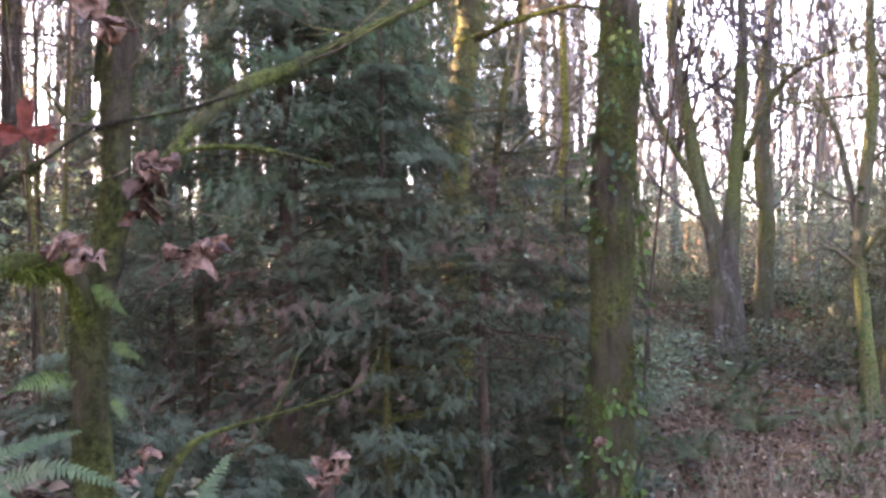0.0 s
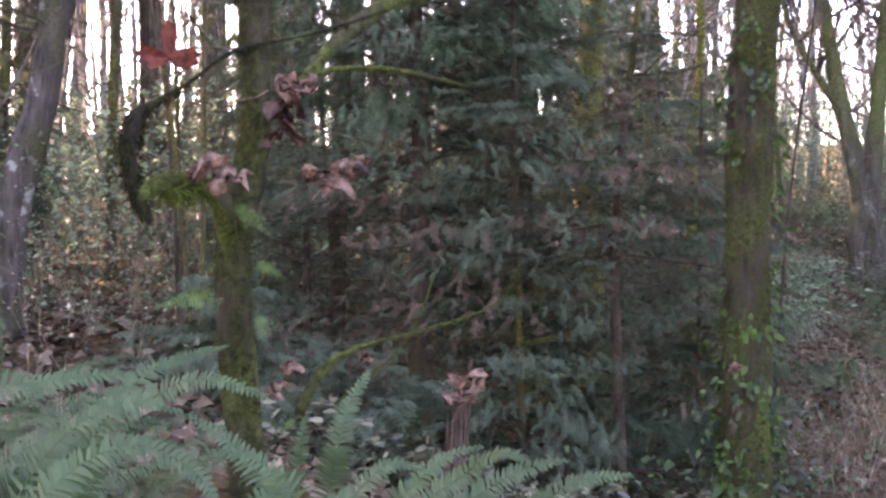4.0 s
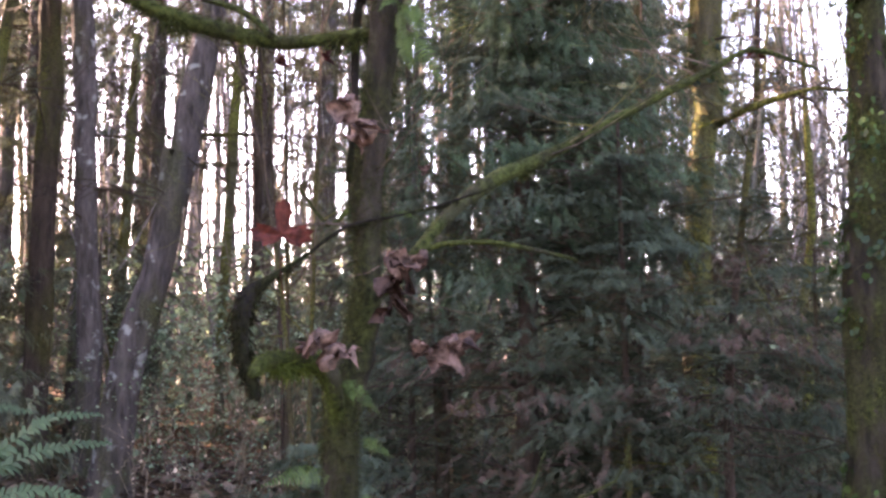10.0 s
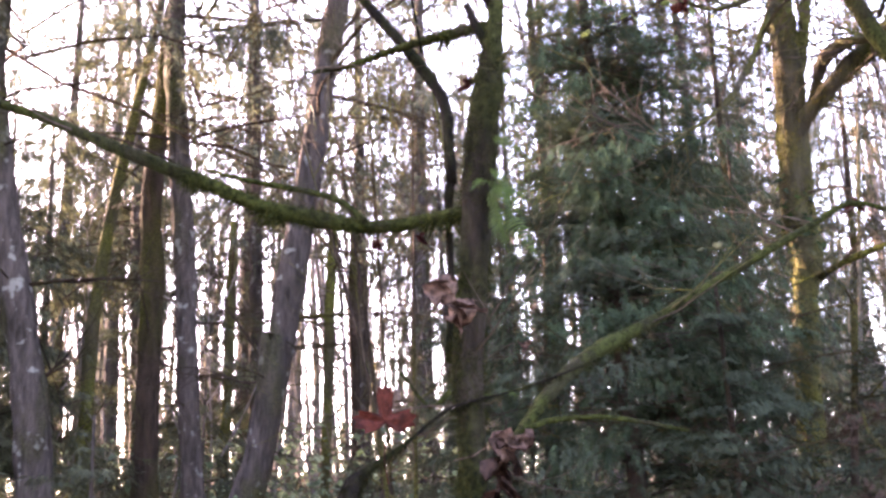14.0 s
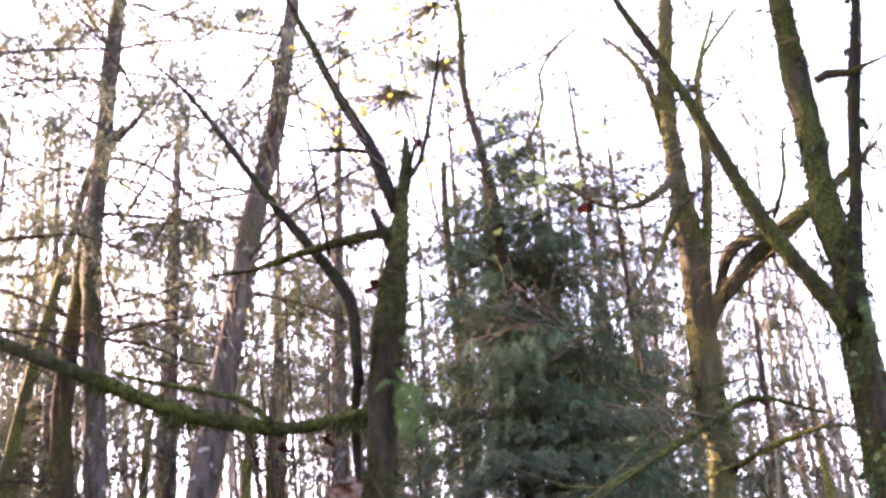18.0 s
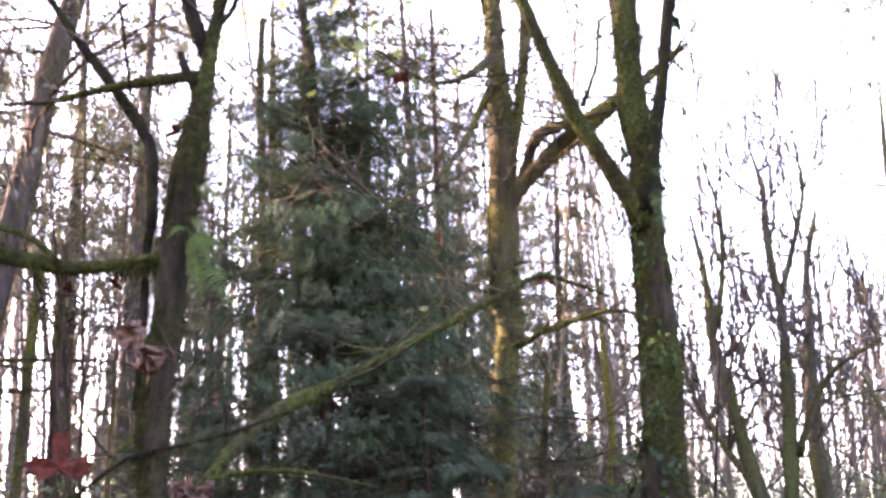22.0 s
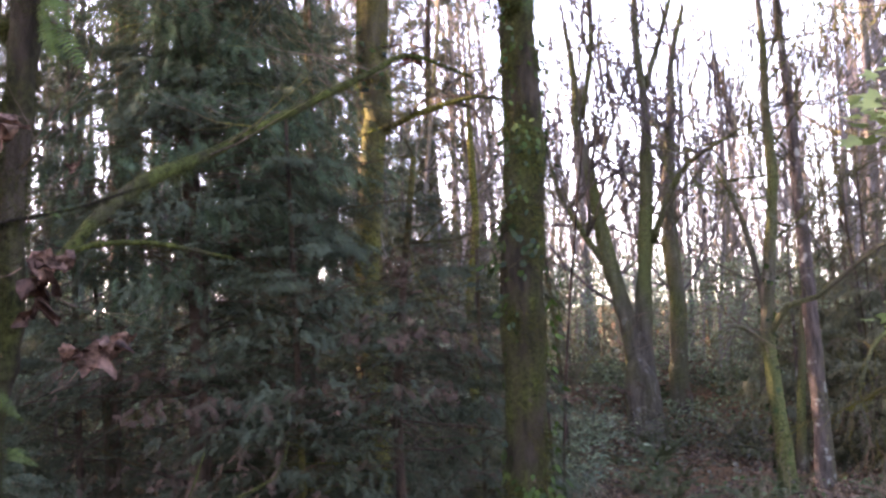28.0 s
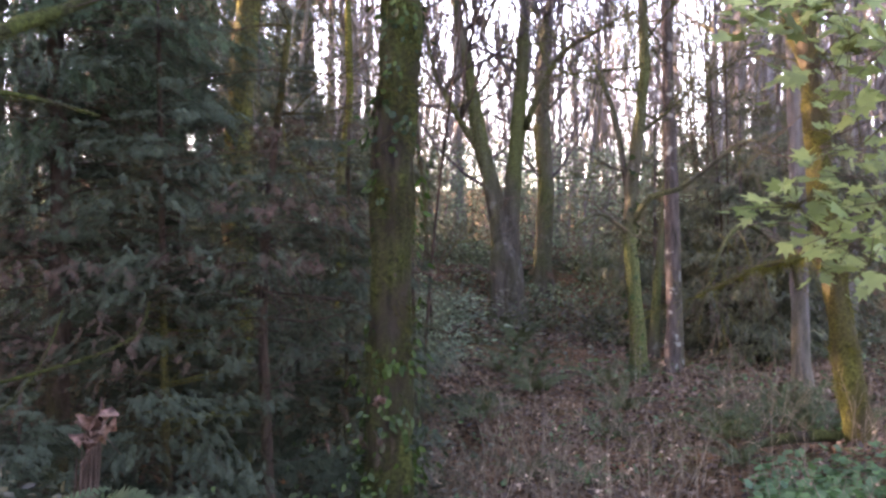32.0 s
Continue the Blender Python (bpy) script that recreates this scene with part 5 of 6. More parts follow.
g = np.random.default_rng(31)
SLIM = "bare slim brown trees standing close together"


def tops(spots, g):
    """Heights of the far trees on the bank, which stand higher away from the gap between the maples."""
    az, d = np.degrees(np.arctan2(-spots[:, 0], spots[:, 1])), np.hypot(spots[:, 0], spots[:, 1])
    up = np.interp(az, [-45, -30, -19, -13, -8, -4], [20, 19, 13, 9, 11, 17])
    return np.maximum(2.0, (d * np.tan(np.radians(up)) + 1.5 - ground_z(spots[:, 0], spots[:, 1])) * g.uniform(0.6, 1.3, len(az)))


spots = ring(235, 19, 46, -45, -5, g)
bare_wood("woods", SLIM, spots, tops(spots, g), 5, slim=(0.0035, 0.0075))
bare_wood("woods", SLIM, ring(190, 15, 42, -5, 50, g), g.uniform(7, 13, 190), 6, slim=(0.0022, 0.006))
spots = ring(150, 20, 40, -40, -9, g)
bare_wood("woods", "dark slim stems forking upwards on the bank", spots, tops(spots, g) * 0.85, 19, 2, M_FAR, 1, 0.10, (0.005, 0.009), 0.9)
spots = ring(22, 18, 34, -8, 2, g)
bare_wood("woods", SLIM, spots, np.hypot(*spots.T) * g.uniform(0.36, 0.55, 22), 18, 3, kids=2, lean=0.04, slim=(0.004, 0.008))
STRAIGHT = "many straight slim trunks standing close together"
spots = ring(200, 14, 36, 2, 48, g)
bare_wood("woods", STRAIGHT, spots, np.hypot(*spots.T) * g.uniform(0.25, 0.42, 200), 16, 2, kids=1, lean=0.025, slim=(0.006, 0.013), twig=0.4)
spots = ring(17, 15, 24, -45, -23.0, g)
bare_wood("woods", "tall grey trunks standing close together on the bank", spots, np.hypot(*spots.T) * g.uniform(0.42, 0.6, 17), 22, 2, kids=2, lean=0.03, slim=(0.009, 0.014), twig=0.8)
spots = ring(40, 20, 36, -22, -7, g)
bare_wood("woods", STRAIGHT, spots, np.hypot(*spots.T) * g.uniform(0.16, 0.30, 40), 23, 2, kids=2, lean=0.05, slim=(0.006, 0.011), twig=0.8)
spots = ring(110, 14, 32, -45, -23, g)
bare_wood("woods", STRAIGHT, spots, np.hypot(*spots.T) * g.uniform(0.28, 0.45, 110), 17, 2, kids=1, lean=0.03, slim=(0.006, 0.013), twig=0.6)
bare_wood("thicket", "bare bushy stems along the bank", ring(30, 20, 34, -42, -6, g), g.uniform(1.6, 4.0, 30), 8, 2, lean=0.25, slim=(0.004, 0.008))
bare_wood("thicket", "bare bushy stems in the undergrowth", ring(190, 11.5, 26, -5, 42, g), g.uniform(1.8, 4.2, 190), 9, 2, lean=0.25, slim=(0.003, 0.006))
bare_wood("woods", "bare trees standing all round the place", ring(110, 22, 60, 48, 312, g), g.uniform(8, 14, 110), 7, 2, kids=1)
# Unseen conifers left of the view, added to hold off the low sun.
for i in range(16):
    s = ring(1, 13, 20, 40, 52, g)[0]
    conifer((float(s[0]), float(s[1])), float(g.uniform(5.0, 6.2)), 2.4, 90 + i, count=50, sprays=6, size=0.9, lowest=0.03, fade=1.5)
for i in range(26):
    s = ring(1, 10, 17, 52, 92, g)[0]
    conifer((float(s[0]), float(s[1])), float(g.uniform(6.0, 8.5)), 2.8, 120 + i, count=60, sprays=6, size=1.0, lowest=0.03, fade=1.5)


def sapling(x, y, h, seed, stems=2, label="thin bare sapling with upright twigs"):
    """A clump of thin stems with fine twigs."""
    g = np.random.default_rng(seed)
    z = float(ground_z(x, y)[0])
    top = thing("sapling", (0, 0, 0), label, "tree", "bare saplings")
    for i in range(stems):
        l = g.normal(0, 0.10, 2) * h
        pts = [(x, y, z - 0.1, 0.0025 * h + 0.004), (x + l[0] * 0.3, y + l[1] * 0.3, z + h * 0.45, 0.002 * h + 0.003), (x + l[0], y + l[1], z + h * float(g.uniform(0.85, 1.05)), 0.003)]
        v, f, c = tube(pts, 6, 0.2, 0.08, seed + i)
        st = part("stem", mesh_of("stem", v, f, M_CEDAR), top)
        k = g.integers(len(c) // 3, len(c), 16)
        a, b, ra, rb = bare_twigs(c[k, :3], g.normal(0, 0.5, (16, 3)) + np.array([0, 0, 0.9]), h * 0.22 * g.uniform(0.5, 1.2, 16), np.full(16, 0.006), 2, g, 0.4, 0.4, 4)
        part("brushwood", mesh_of("brushwood", *prisms(a, b, ra, rb, 3), M_TWIG), st, "thin bare twigs", "stuff")


for x, y, h, k in ((-2.0, 6.2, 4.6, 1), (-2.5, 7.4, 5.2, 2), (-1.6, 8.0, 5.0, 3), (1.5, 9.2, 4.2, 7), (2.2, 12.5, 5.0, 8), (5.6, 12.6, 4.5, 9), (6.6, 15.8, 5.5, 10), (2.9, 18.5, 6.0, 11), (7.4, 17.5, 6.0, 12)):
    sapling(x, y, h, 500 + 7 * k)


# ---- ferns ----
FRONDS = [mesh_of("frond", *frond_arrays(1.0, 72, 100, 70, 0.095, 1, 0.33), M_FERN), mesh_of("frond", *frond_arrays(1.05, 60, 75, 72, 0.092, 2, 0.33), M_FERN),
          mesh_of("frond", *frond_arrays(0.9, 80, 120, 68, 0.095, 3, 0.33), M_FERN)]
PALE = [mesh_of("frond", *frond_arrays(1.0, 60, 80, 22, 0.10, 6, 0.42), M_FERN_P), mesh_of("frond", *frond_arrays(0.9, 50, 70, 22, 0.11, 7, 0.42), M_FERN_P)]
SMALL = [mesh_of("frond", *frond_arrays(1.0, 70, 100, 22, 0.09, 4, 0.40), M_DFERN), mesh_of("frond", *frond_arrays(1.05, 58, 80, 24, 0.085, 5, 0.40), M_DFERN)]


def fern(x, y, size, seed, count=14, label="large green sword fern with arching fronds"):
    g = np.random.default_rng(seed)
    f = thing("fern", (x, y, float(ground_z(x, y)[0]) - 0.02), label, "fern", "sword ferns")
    for i in range(count):
        fr = part("frond", FRONDS[i % 3] if count > 12 else PALE[i % 2] if count == 11 else SMALL[i % 2], f)
        turn = 360 * i / count + float(g.uniform(-12, 12))
        fr.matrix_local = pose(0, 0, 0, float(g.normal(0, 9)), -30 * math.sin(radians(turn)) + float(g.normal(0, 10)), turn) @ Matrix.Diagonal((size * float(g.uniform(0.9, 1.1)), size * float(g.uniform(0.8, 1.1)), size, 1))
    return f


def frond_along(points, reach, seed, gap=0.0096):
    """A frond whose stalk runs through points, with narrow pointed leaflets set alternately on both sides."""
    g = np.random.default_rng(seed)
    c = spline([(*p, 0.004) for p in points], gap)[:, :3]
    tan = np.gradient(c, axis=0)
    tan /= np.linalg.norm(tan, axis=1)[:, None]
    n, v, f = len(c), [], []
    first = int(0.28 * n)
    for i in range(first, n):
        s = (i - first) / (n - first)
        ln = reach * min(1.0, 0.55 + 1.8 * s) * (1 - s ** 2.2) ** 0.8 + 0.004
        out0 = np.cross(tan[i], np.array([0.05, -0.72, 0.70]))
        out0 /= np.linalg.norm(out0)
        up = np.cross(out0, tan[i])
        w = gap * 0.44
        for sg in (-1, 1):
            o = sg * out0 + tan[i] * g.normal(0.30, 0.07) + up * g.normal(0.10, 0.16)
            o /= np.linalg.norm(o)
            base = c[i] + tan[i] * (0.25 * gap * sg)
            ln2 = ln * g.uniform(0.88, 1.08)
            mid = base + o * ln2 * 0.55 + tan[i] * ln2 * 0.03
            tip = base + o * ln2 + tan[i] * ln2 * 0.12 + np.array([0, 0, -0.16 * ln2])
            k = len(v)
            v.extend([base - tan[i] * w, base + tan[i] * w, mid + tan[i] * w * 0.85, mid - tan[i] * w * 0.85, tip])
            f.extend([(k, k + 1, k + 2, k + 3), (k + 3, k + 2, k + 4, k + 4)])
    st = c[::3]
    r = 0.0032 * (1 - 0.75 * np.linspace(0, 1, len(st)))
    return joined([(np.array(v), np.array(f)), prisms(st[:-1], st[1:], r[:-1], r[1:], 3)])


def sword_fern(x, y, fronds, seed, low=8, size=0.7):
    """A near sword fern: its long fronds by their own arcs, and a skirt of lower ones."""
    z = float(ground_z(x, y)[0])
    g = np.random.default_rng(seed)
    top = thing("fern", (0, 0, 0), "large green sword fern with arching fronds", "fern", "sword ferns")
    for i, (reach, arc) in enumerate(fronds):
        root = (x + 0.03 * math.cos(2.4 * i), y + 0.03 * math.sin(2.4 * i), z - 0.02)
        part("frond", mesh_of("frond", *frond_along([root, *arc], reach, seed + i), M_FERN), top)
    for i in range(low):
        turn = 360 * i / low + float(g.uniform(-15, 15))
        fr = part("frond", FRONDS[i % 3], top)
        fr.matrix_local = pose(x, y, z - 0.02, float(g.normal(0, 8)), -25 * math.sin(radians(turn)), turn) @ Matrix.Diagonal((size, size * float(g.uniform(0.8, 1.1)), size, 1))


sword_fern(-1.25, 1.72, ((0.060, ((-1.037, 1.56, 1.158), (-0.876, 1.598, 1.237), (-0.769, 1.628, 1.261), (-0.669, 1.692, 1.264))), (0.046, ((-0.96, 1.892, 1.004), (-0.877, 1.931, 1.126), (-0.789, 1.967, 1.18), (-0.698, 2.0, 1.162))),
                         (0.056, ((-0.871, 1.713, 0.997), (-0.78, 1.755, 1.11), (-0.692, 1.79, 1.14), (-0.613, 1.818, 1.095), (-0.569, 1.811, 1.041)))), 910, 3)
sword_fern(-1.05, 2.28, ((0.050, ((-0.939, 2.176, 1.049), (-0.802, 2.176, 1.163), (-0.696, 2.158, 1.198), (-0.58, 2.14, 1.169))), (0.045, ((-1.00, 2.30, 1.02), (-0.93, 2.42, 1.16), (-0.86, 2.50, 1.20), (-0.78, 2.55, 1.22)))), 920, 3)
sword_fern(-0.54, 2.18, ((0.055, ((-0.497, 2.057, 0.957), (-0.565, 2.04, 1.043), (-0.623, 2.024, 1.109), (-0.679, 2.006, 1.15))), (0.055, ((-0.519, 2.359, 0.882), (-0.492, 2.365, 1.031), (-0.471, 2.389, 1.12), (-0.437, 2.426, 1.184))),
                         (0.048, ((-0.574, 2.244, 0.885), (-0.551, 2.25, 1.006), (-0.541, 2.252, 1.061), (-0.534, 2.254, 1.111))), (0.052, ((-0.548, 1.941, 0.954), (-0.512, 1.951, 1.04), (-0.549, 1.941, 1.093), (-0.621, 1.92, 1.108)))), 930, 4, 0.62)
sword_fern(-0.30, 2.28, ((0.050, ((-0.32, 2.342, 0.862), (-0.232, 2.351, 0.987), (-0.157, 2.306, 1.041), (-0.096, 2.259, 1.033))), (0.052, ((-0.276, 2.246, 0.867), (-0.181, 2.255, 0.977), (-0.096, 2.259, 1.023), (-0.031, 2.26, 1.038))),
                         (0.048, ((-0.15, 2.307, 0.846), (-0.054, 2.31, 0.959), (0.021, 2.309, 0.995), (0.095, 2.307, 1.003))), (0.046, ((-0.383, 2.384, 0.848), (-0.328, 2.391, 0.964), (-0.265, 2.398, 1.016), (-0.203, 2.404, 1.035))),
                         (0.052, ((-0.458, 2.066, 0.906), (-0.399, 2.077, 1.007), (-0.34, 2.087, 1.058), (-0.28, 2.095, 1.048)))), 940, 4, 0.58)
sword_fern(-1.62, 2.02, ((0.050, ((-1.377, 1.891, 1.313), (-1.296, 1.946, 1.432), (-1.241, 1.981, 1.478), (-1.194, 2.009, 1.473))), (0.052, ((-1.289, 1.831, 1.292), (-1.171, 1.907, 1.415), (-1.108, 1.943, 1.463), (-1.042, 1.979, 1.469))),
                         (0.050, ((-1.225, 1.753, 1.293), (-1.112, 1.826, 1.391), (-1.042, 1.865, 1.419), (-0.98, 1.898, 1.424))), (0.054, ((-1.167, 1.672, 1.26), (-1.088, 1.723, 1.339), (-1.023, 1.762, 1.356), (-0.963, 1.794, 1.34)))), 950, 5, 0.85)
for x, y, s, k in ((-0.80, 2.45, 0.8, 2), (-1.30, 2.55, 0.75, 4), (-0.10, 2.6, 0.75, 5), (-1.62, 2.7, 0.85, 6), (-1.75, 3.0, 0.9, 8), (-1.35, 3.3, 0.8, 9), (-2.1, 3.9, 0.9, 10)):
    fern(x, y, s, k)
g = np.random.default_rng(5)
for i in range(134):
    s = ring(1, 7.5, 20, -34, -10.5, g)[0] if i < 82 else ring(1, 8.0, 10.5, -30, -23, g)[0] if i < 96 else ring(1, 15.2, 19.5, -20, -11, g)[0]
    fern(float(s[0]), float(s[1]), float(g.uniform(0.28, 0.55)), 100 + i, 9, "small dark fern on the leafy slope")
for i in range(18):
    s = ring(1, 12.0, 17, -11.3, -7.5, g)[0]
    fern(float(s[0]), float(s[1]), float(g.uniform(0.42, 0.65)), 200 + i, 11, "pale green fern on the bank")


# ---- litter, undergrowth and stalks ----
def litter(name, label, category, spots, size, material, template, g, flat=0.35, lift=0.02, kind="stuff"):
    n = len(spots)
    z = ground_z(spots[:, 0], spots[:, 1]) + lift * g.random(n)
    v, f = scatter(*template, np.column_stack([spots, z]), turns(np.column_stack([g.normal(0, 1, (n, 2)), g.normal(0, 0.25, n)]), np.array([0, 0, 1.0]) + g.normal(0, flat, (n, 3))), size * g.uniform(0.6, 1.3, n))
    tagged(part(name, mesh_of(name, v, f, material)), label, category, kind=kind)


litter("leaf_litter", "brown fallen leaves covering the ground", "leaves", ring(34000, 2, 18, -40, 45, g), 0.055, M_LITTER, DRY, g)
litter("leaf_litter", "small dry leaves scattered over the slope", "leaves", ring(14000, 4.5, 12, -40, -9, g), 0.045, M_LITTER, DRY, g, 0.6, 0.05)
litter("leaf_litter", "brown fallen leaves on the bank", "leaves", ring(16000, 9, 21, -32, -9, g), 0.06, M_LITTER, DRY, g, 0.5, 0.05)
litter("leaf_litter", "drift of brown fallen leaves on the slope", "leaves", np.array([-3.0, 6.4]) + g.normal(0, 1, (5000, 2)) * np.array([1.1, 1.9]), 0.12, M_LITTER, DRY, g, 0.5, 0.06)
litter("leaf_litter", "large brown maple leaves on the slope", "leaves", np.array([-2.3, 4.7]) + g.normal(0, 1, (1500, 2)) * np.array([0.75, 0.9]), 0.10, M_LITTER, LEAF, g, 0.5, 0.07)
c = np.vstack([ring(330, 10.5, 26, -40, 45, g), ring(60, 11, 16, -36, -10, g)])
spots = np.repeat(c, 64, 0) + g.normal(0, 0.25, (390 * 64, 2))
litter("undergrowth", "low dark green bushes and brambles", "plants", spots, 0.05, M_BUSH, DRY, g, 0.8, 0.45)
c = ring(95, 15.6, 19.6, -21, -10.5, g)
spots = np.repeat(c, 60, 0) + g.normal(0, 0.18, (95 * 60, 2))
litter("undergrowth", "low green leafy plants on the bank behind the maples", "plants", spots, 0.055, M_BANKLEAF, DRY, g, 0.7, 0.35)
c = ring(90, 19.5, 30, -44, -4, g)
spots = np.repeat(c, 90, 0) + g.normal(0, 0.35, (90 * 90, 2))
litter("undergrowth", "low dark green bushes and brambles on the bank", "plants", spots, 0.08, M_BUSH, DRY, g, 0.8, 0.7)
c = np.vstack([ring(420, 18.5, 30, -44, -4, g), ring(150, 18.5, 24, -25, -10, g)])
spots = np.repeat(c, 130, 0) + g.normal(0, 0.42, (570 * 130, 2))
litter("brush", "pale green leafy brush on top of the bank", "plants", spots, 0.050, M_PALE, DRY, g, 0.8, 1.9)
c = ring(300, 28, 46, -32, -5, g)
spots = np.repeat(c, 60, 0) + g.normal(0, 0.6, (300 * 60, 2))
litter("brush", "pale green brush behind the top of the bank", "plants", spots, 0.11, M_PALE, DRY, g, 0.8, 2.6)
c = ring(620, 11, 30, -4, 46, g)
spots = np.repeat(c, 44, 0) + g.normal(0, 0.4, (620 * 44, 2))
litter("brush", "pale leafy brush between the trunks", "plants", spots, 0.11, M_PALE, DRY, g, 0.8, 2.1)
c = ring(240, 5.0, 9.5, -10, 16, g)
spots = np.repeat(c, 36, 0) + g.normal(0, 0.2, (240 * 36, 2))
litter("undergrowth", "dark tangle of low brambles under the cedars", "plants", spots, 0.06, M_BUSH, BLADE, g, 0.9, 0.4)
spots = ring(320, 5.5, 12, -34, -10, g)
z = ground_z(spots[:, 0], spots[:, 1])
tip = np.column_stack([spots + g.normal(0, 0.12, spots.shape), z + g.uniform(0.15, 0.5, len(z))])
v, f = prisms(np.column_stack([spots, z]), tip, np.full(len(z), 0.003), np.full(len(z), 0.001), 3)
tagged(part("dry_stalks", mesh_of("dry_stalks", v, f, M_STALK)), "pale dry stalks of dead grass", "grass", kind="stuff")
c = np.repeat(np.vstack([ring(30, 5.6, 9.0, -33, -9, g), ring(22, 5.8, 8.5, -20, -9.5, g)]), 3, 0)
c = c + g.normal(0, 0.12, c.shape)
n = len(c)
a, b, ra, rb = bare_twigs(np.column_stack([c, ground_z(c[:, 0], c[:, 1]) - 0.02]), np.column_stack([g.normal(0, 0.35, (n, 2)), np.ones(n)]), g.uniform(0.18, 0.5, n), np.full(n, 0.0035), 3, g, 0.6, 0.2, 3, 0.0012)
tagged(part("bare_shrubs", mesh_of("bare_shrubs", *prisms(a, b, ra, rb, 3), M_STALK)), "pale bare shrub stems standing on the leafy slope", "shrubs", kind="stuff")
tips = b[g.integers(0, len(b), 220)]
v, f = scatter(*DRY, tips, turns(g.normal(0, 1, (220, 3)), g.normal(0, 1, (220, 3))), 0.028 * g.uniform(0.5, 1.3, 220))
tagged(part("dry_leaves", mesh_of("dry_leaves", v, f, M_SPECK)), "small pale dry leaves on the shrub stems", "leaves", kind="stuff")
# Pale shrub for sunlit brush: the light is in its stem and leaf colour.
c = np.array([-3.5, 8.3]) + g.normal(0, 1, (34, 2)) * np.array([0.75, 0.9])
a, b, ra, rb = bare_twigs(np.column_stack([c, ground_z(c[:, 0], c[:, 1]) - 0.02]), np.column_stack([g.normal(0, 0.35, (34, 2)), np.ones(34)]), g.uniform(0.4, 0.9, 34), np.full(34, 0.006), 3, g, 0.5, 0.2, 3, 0.002)
tagged(part("bare_shrubs", mesh_of("bare_shrubs", *prisms(a, b, ra, rb, 3), M_STALK)), "thin shrub stems on the slope, pale in place of sunlight", "shrubs", kind="stuff")
tips = b[g.integers(0, len(b), 340)]
v, f = scatter(*DRY, tips, turns(g.normal(0, 1, (340, 3)), g.normal(0, 1, (340, 3))), 0.030 * g.uniform(0.5, 1.3, 340))
tagged(part("dry_leaves", mesh_of("dry_leaves", v, f, M_SPECK)), "small pale yellowish leaves on the shrub stems", "leaves", kind="stuff")
c = ring(46, 6.0, 13, -34, -10, g)
spots = np.repeat(c, 26, 0) + g.normal(0, 0.16, (46 * 26, 2))
litter("ground_plants", "small green plants among the fallen leaves", "plants", spots, 0.045, M_GROUNDLEAF, IVY, g, 0.5, 0.14)
c = ring(60, 12.0, 17.0, -11.2, -8.0, g)
spots = np.repeat(c, 40, 0) + g.normal(0, 0.22, (60 * 40, 2))
litter("brush", "pale green low brush on the bank", "plants", spots, 0.07, M_PALE, BLADE, g, 0.8, 0.4)
# Extra pale brush; its light colour replaces sun that doesn't reach here.
c = ring(120, 8.5, 13.5, 13, 27, g)
spots = np.repeat(c, 60, 0) + g.normal(0, 0.25, (120 * 60, 2))
litter("brush", "pale brush between trunks, sunlight put into its colour", "plants", spots, 0.034, M_PALE, DRY, g, 0.9, 1.5)
litter("ground_plants", "low bright green leafy plants", "plants", ring(2600, 5.2, 7.2, -36, -25, g), 0.07, M_GROUNDLEAF, IVY, g, 0.3, 0.22)


n = 240
foot = np.array((0.650, 5.708, 0.258)) + g.normal(0, 1, (n, 3)) * np.array([0.20, 0.16, 0.30])
foot[:, 2] = np.maximum(foot[:, 2], ground_z(foot[:, 0], foot[:, 1]) + 0.02)
v, f = scatter(*LONGLEAF, foot, turns(np.column_stack([g.normal(0, 1, (n, 2)), g.normal(-0.8, 0.5, n)]), np.array([0.0, -0.6, 0.7]) + g.normal(0, 0.5, (n, 3))), 0.052 * g.uniform(0.5, 1.3, n))
tagged(part("ivy_clump", mesh_of("ivy_clump", v, f, M_IVYLEAF)), "dark green ivy and leaves heaped at the trunk's foot", "ivy", kind="stuff")


# ---- dead leaves caught in the branches ----
def fine_leaf(half=((90, 1.0), (82, 0.80), (72, 0.50), (62, 0.62), (50, 0.95), (40, 0.80), (28, 0.40), (12, 0.60), (-5, 0.74), (-22, 0.5), (-45, 0.34), (-85, 0.22))):
    """A five-lobed maple leaf in three rings, so that it can curl."""
    pts = list(half) + [(180 - a, r) for a, r in half[1:]][::-1]
    v, f, n = [(0.0, 0.0, 0.0)], [], len(pts)
    for k in (0.35, 0.7, 1.0):
        v += [(0.55 * k * r * math.cos(radians(a)), 0.55 * k * r * math.sin(radians(a)), 0.0) for a, r in pts]
    for i in range(n):
        j = (i + 1) % n
        f.append((0, 1 + j, 1 + i, 1 + i))
        f += [(1 + k * n + i, 1 + k * n + j, 1 + (k + 1) * n + j, 1 + (k + 1) * n + i) for k in (0, 1)]
    return np.array(v), np.array(f)


FINE = fine_leaf()
CROSS = fine_leaf(((90, 1.0), (84, 0.90), (78, 0.96), (70, 0.72), (62, 0.42), (45, 0.27), (30, 0.46), (22, 0.80), (14, 0.74), (6, 0.96), (-3, 0.78), (-12, 0.90), (-22, 0.62), (-34, 0.66), (-48, 0.36), (-64, 0.20), (-85, 0.10)))
CRUMPLED = fine_leaf(((90, 1.0), (80, 0.86), (70, 0.66), (60, 0.74), (50, 0.95), (40, 0.82), (28, 0.60), (12, 0.70), (-5, 0.8), (-22, 0.66), (-45, 0.5), (-85, 0.4)))


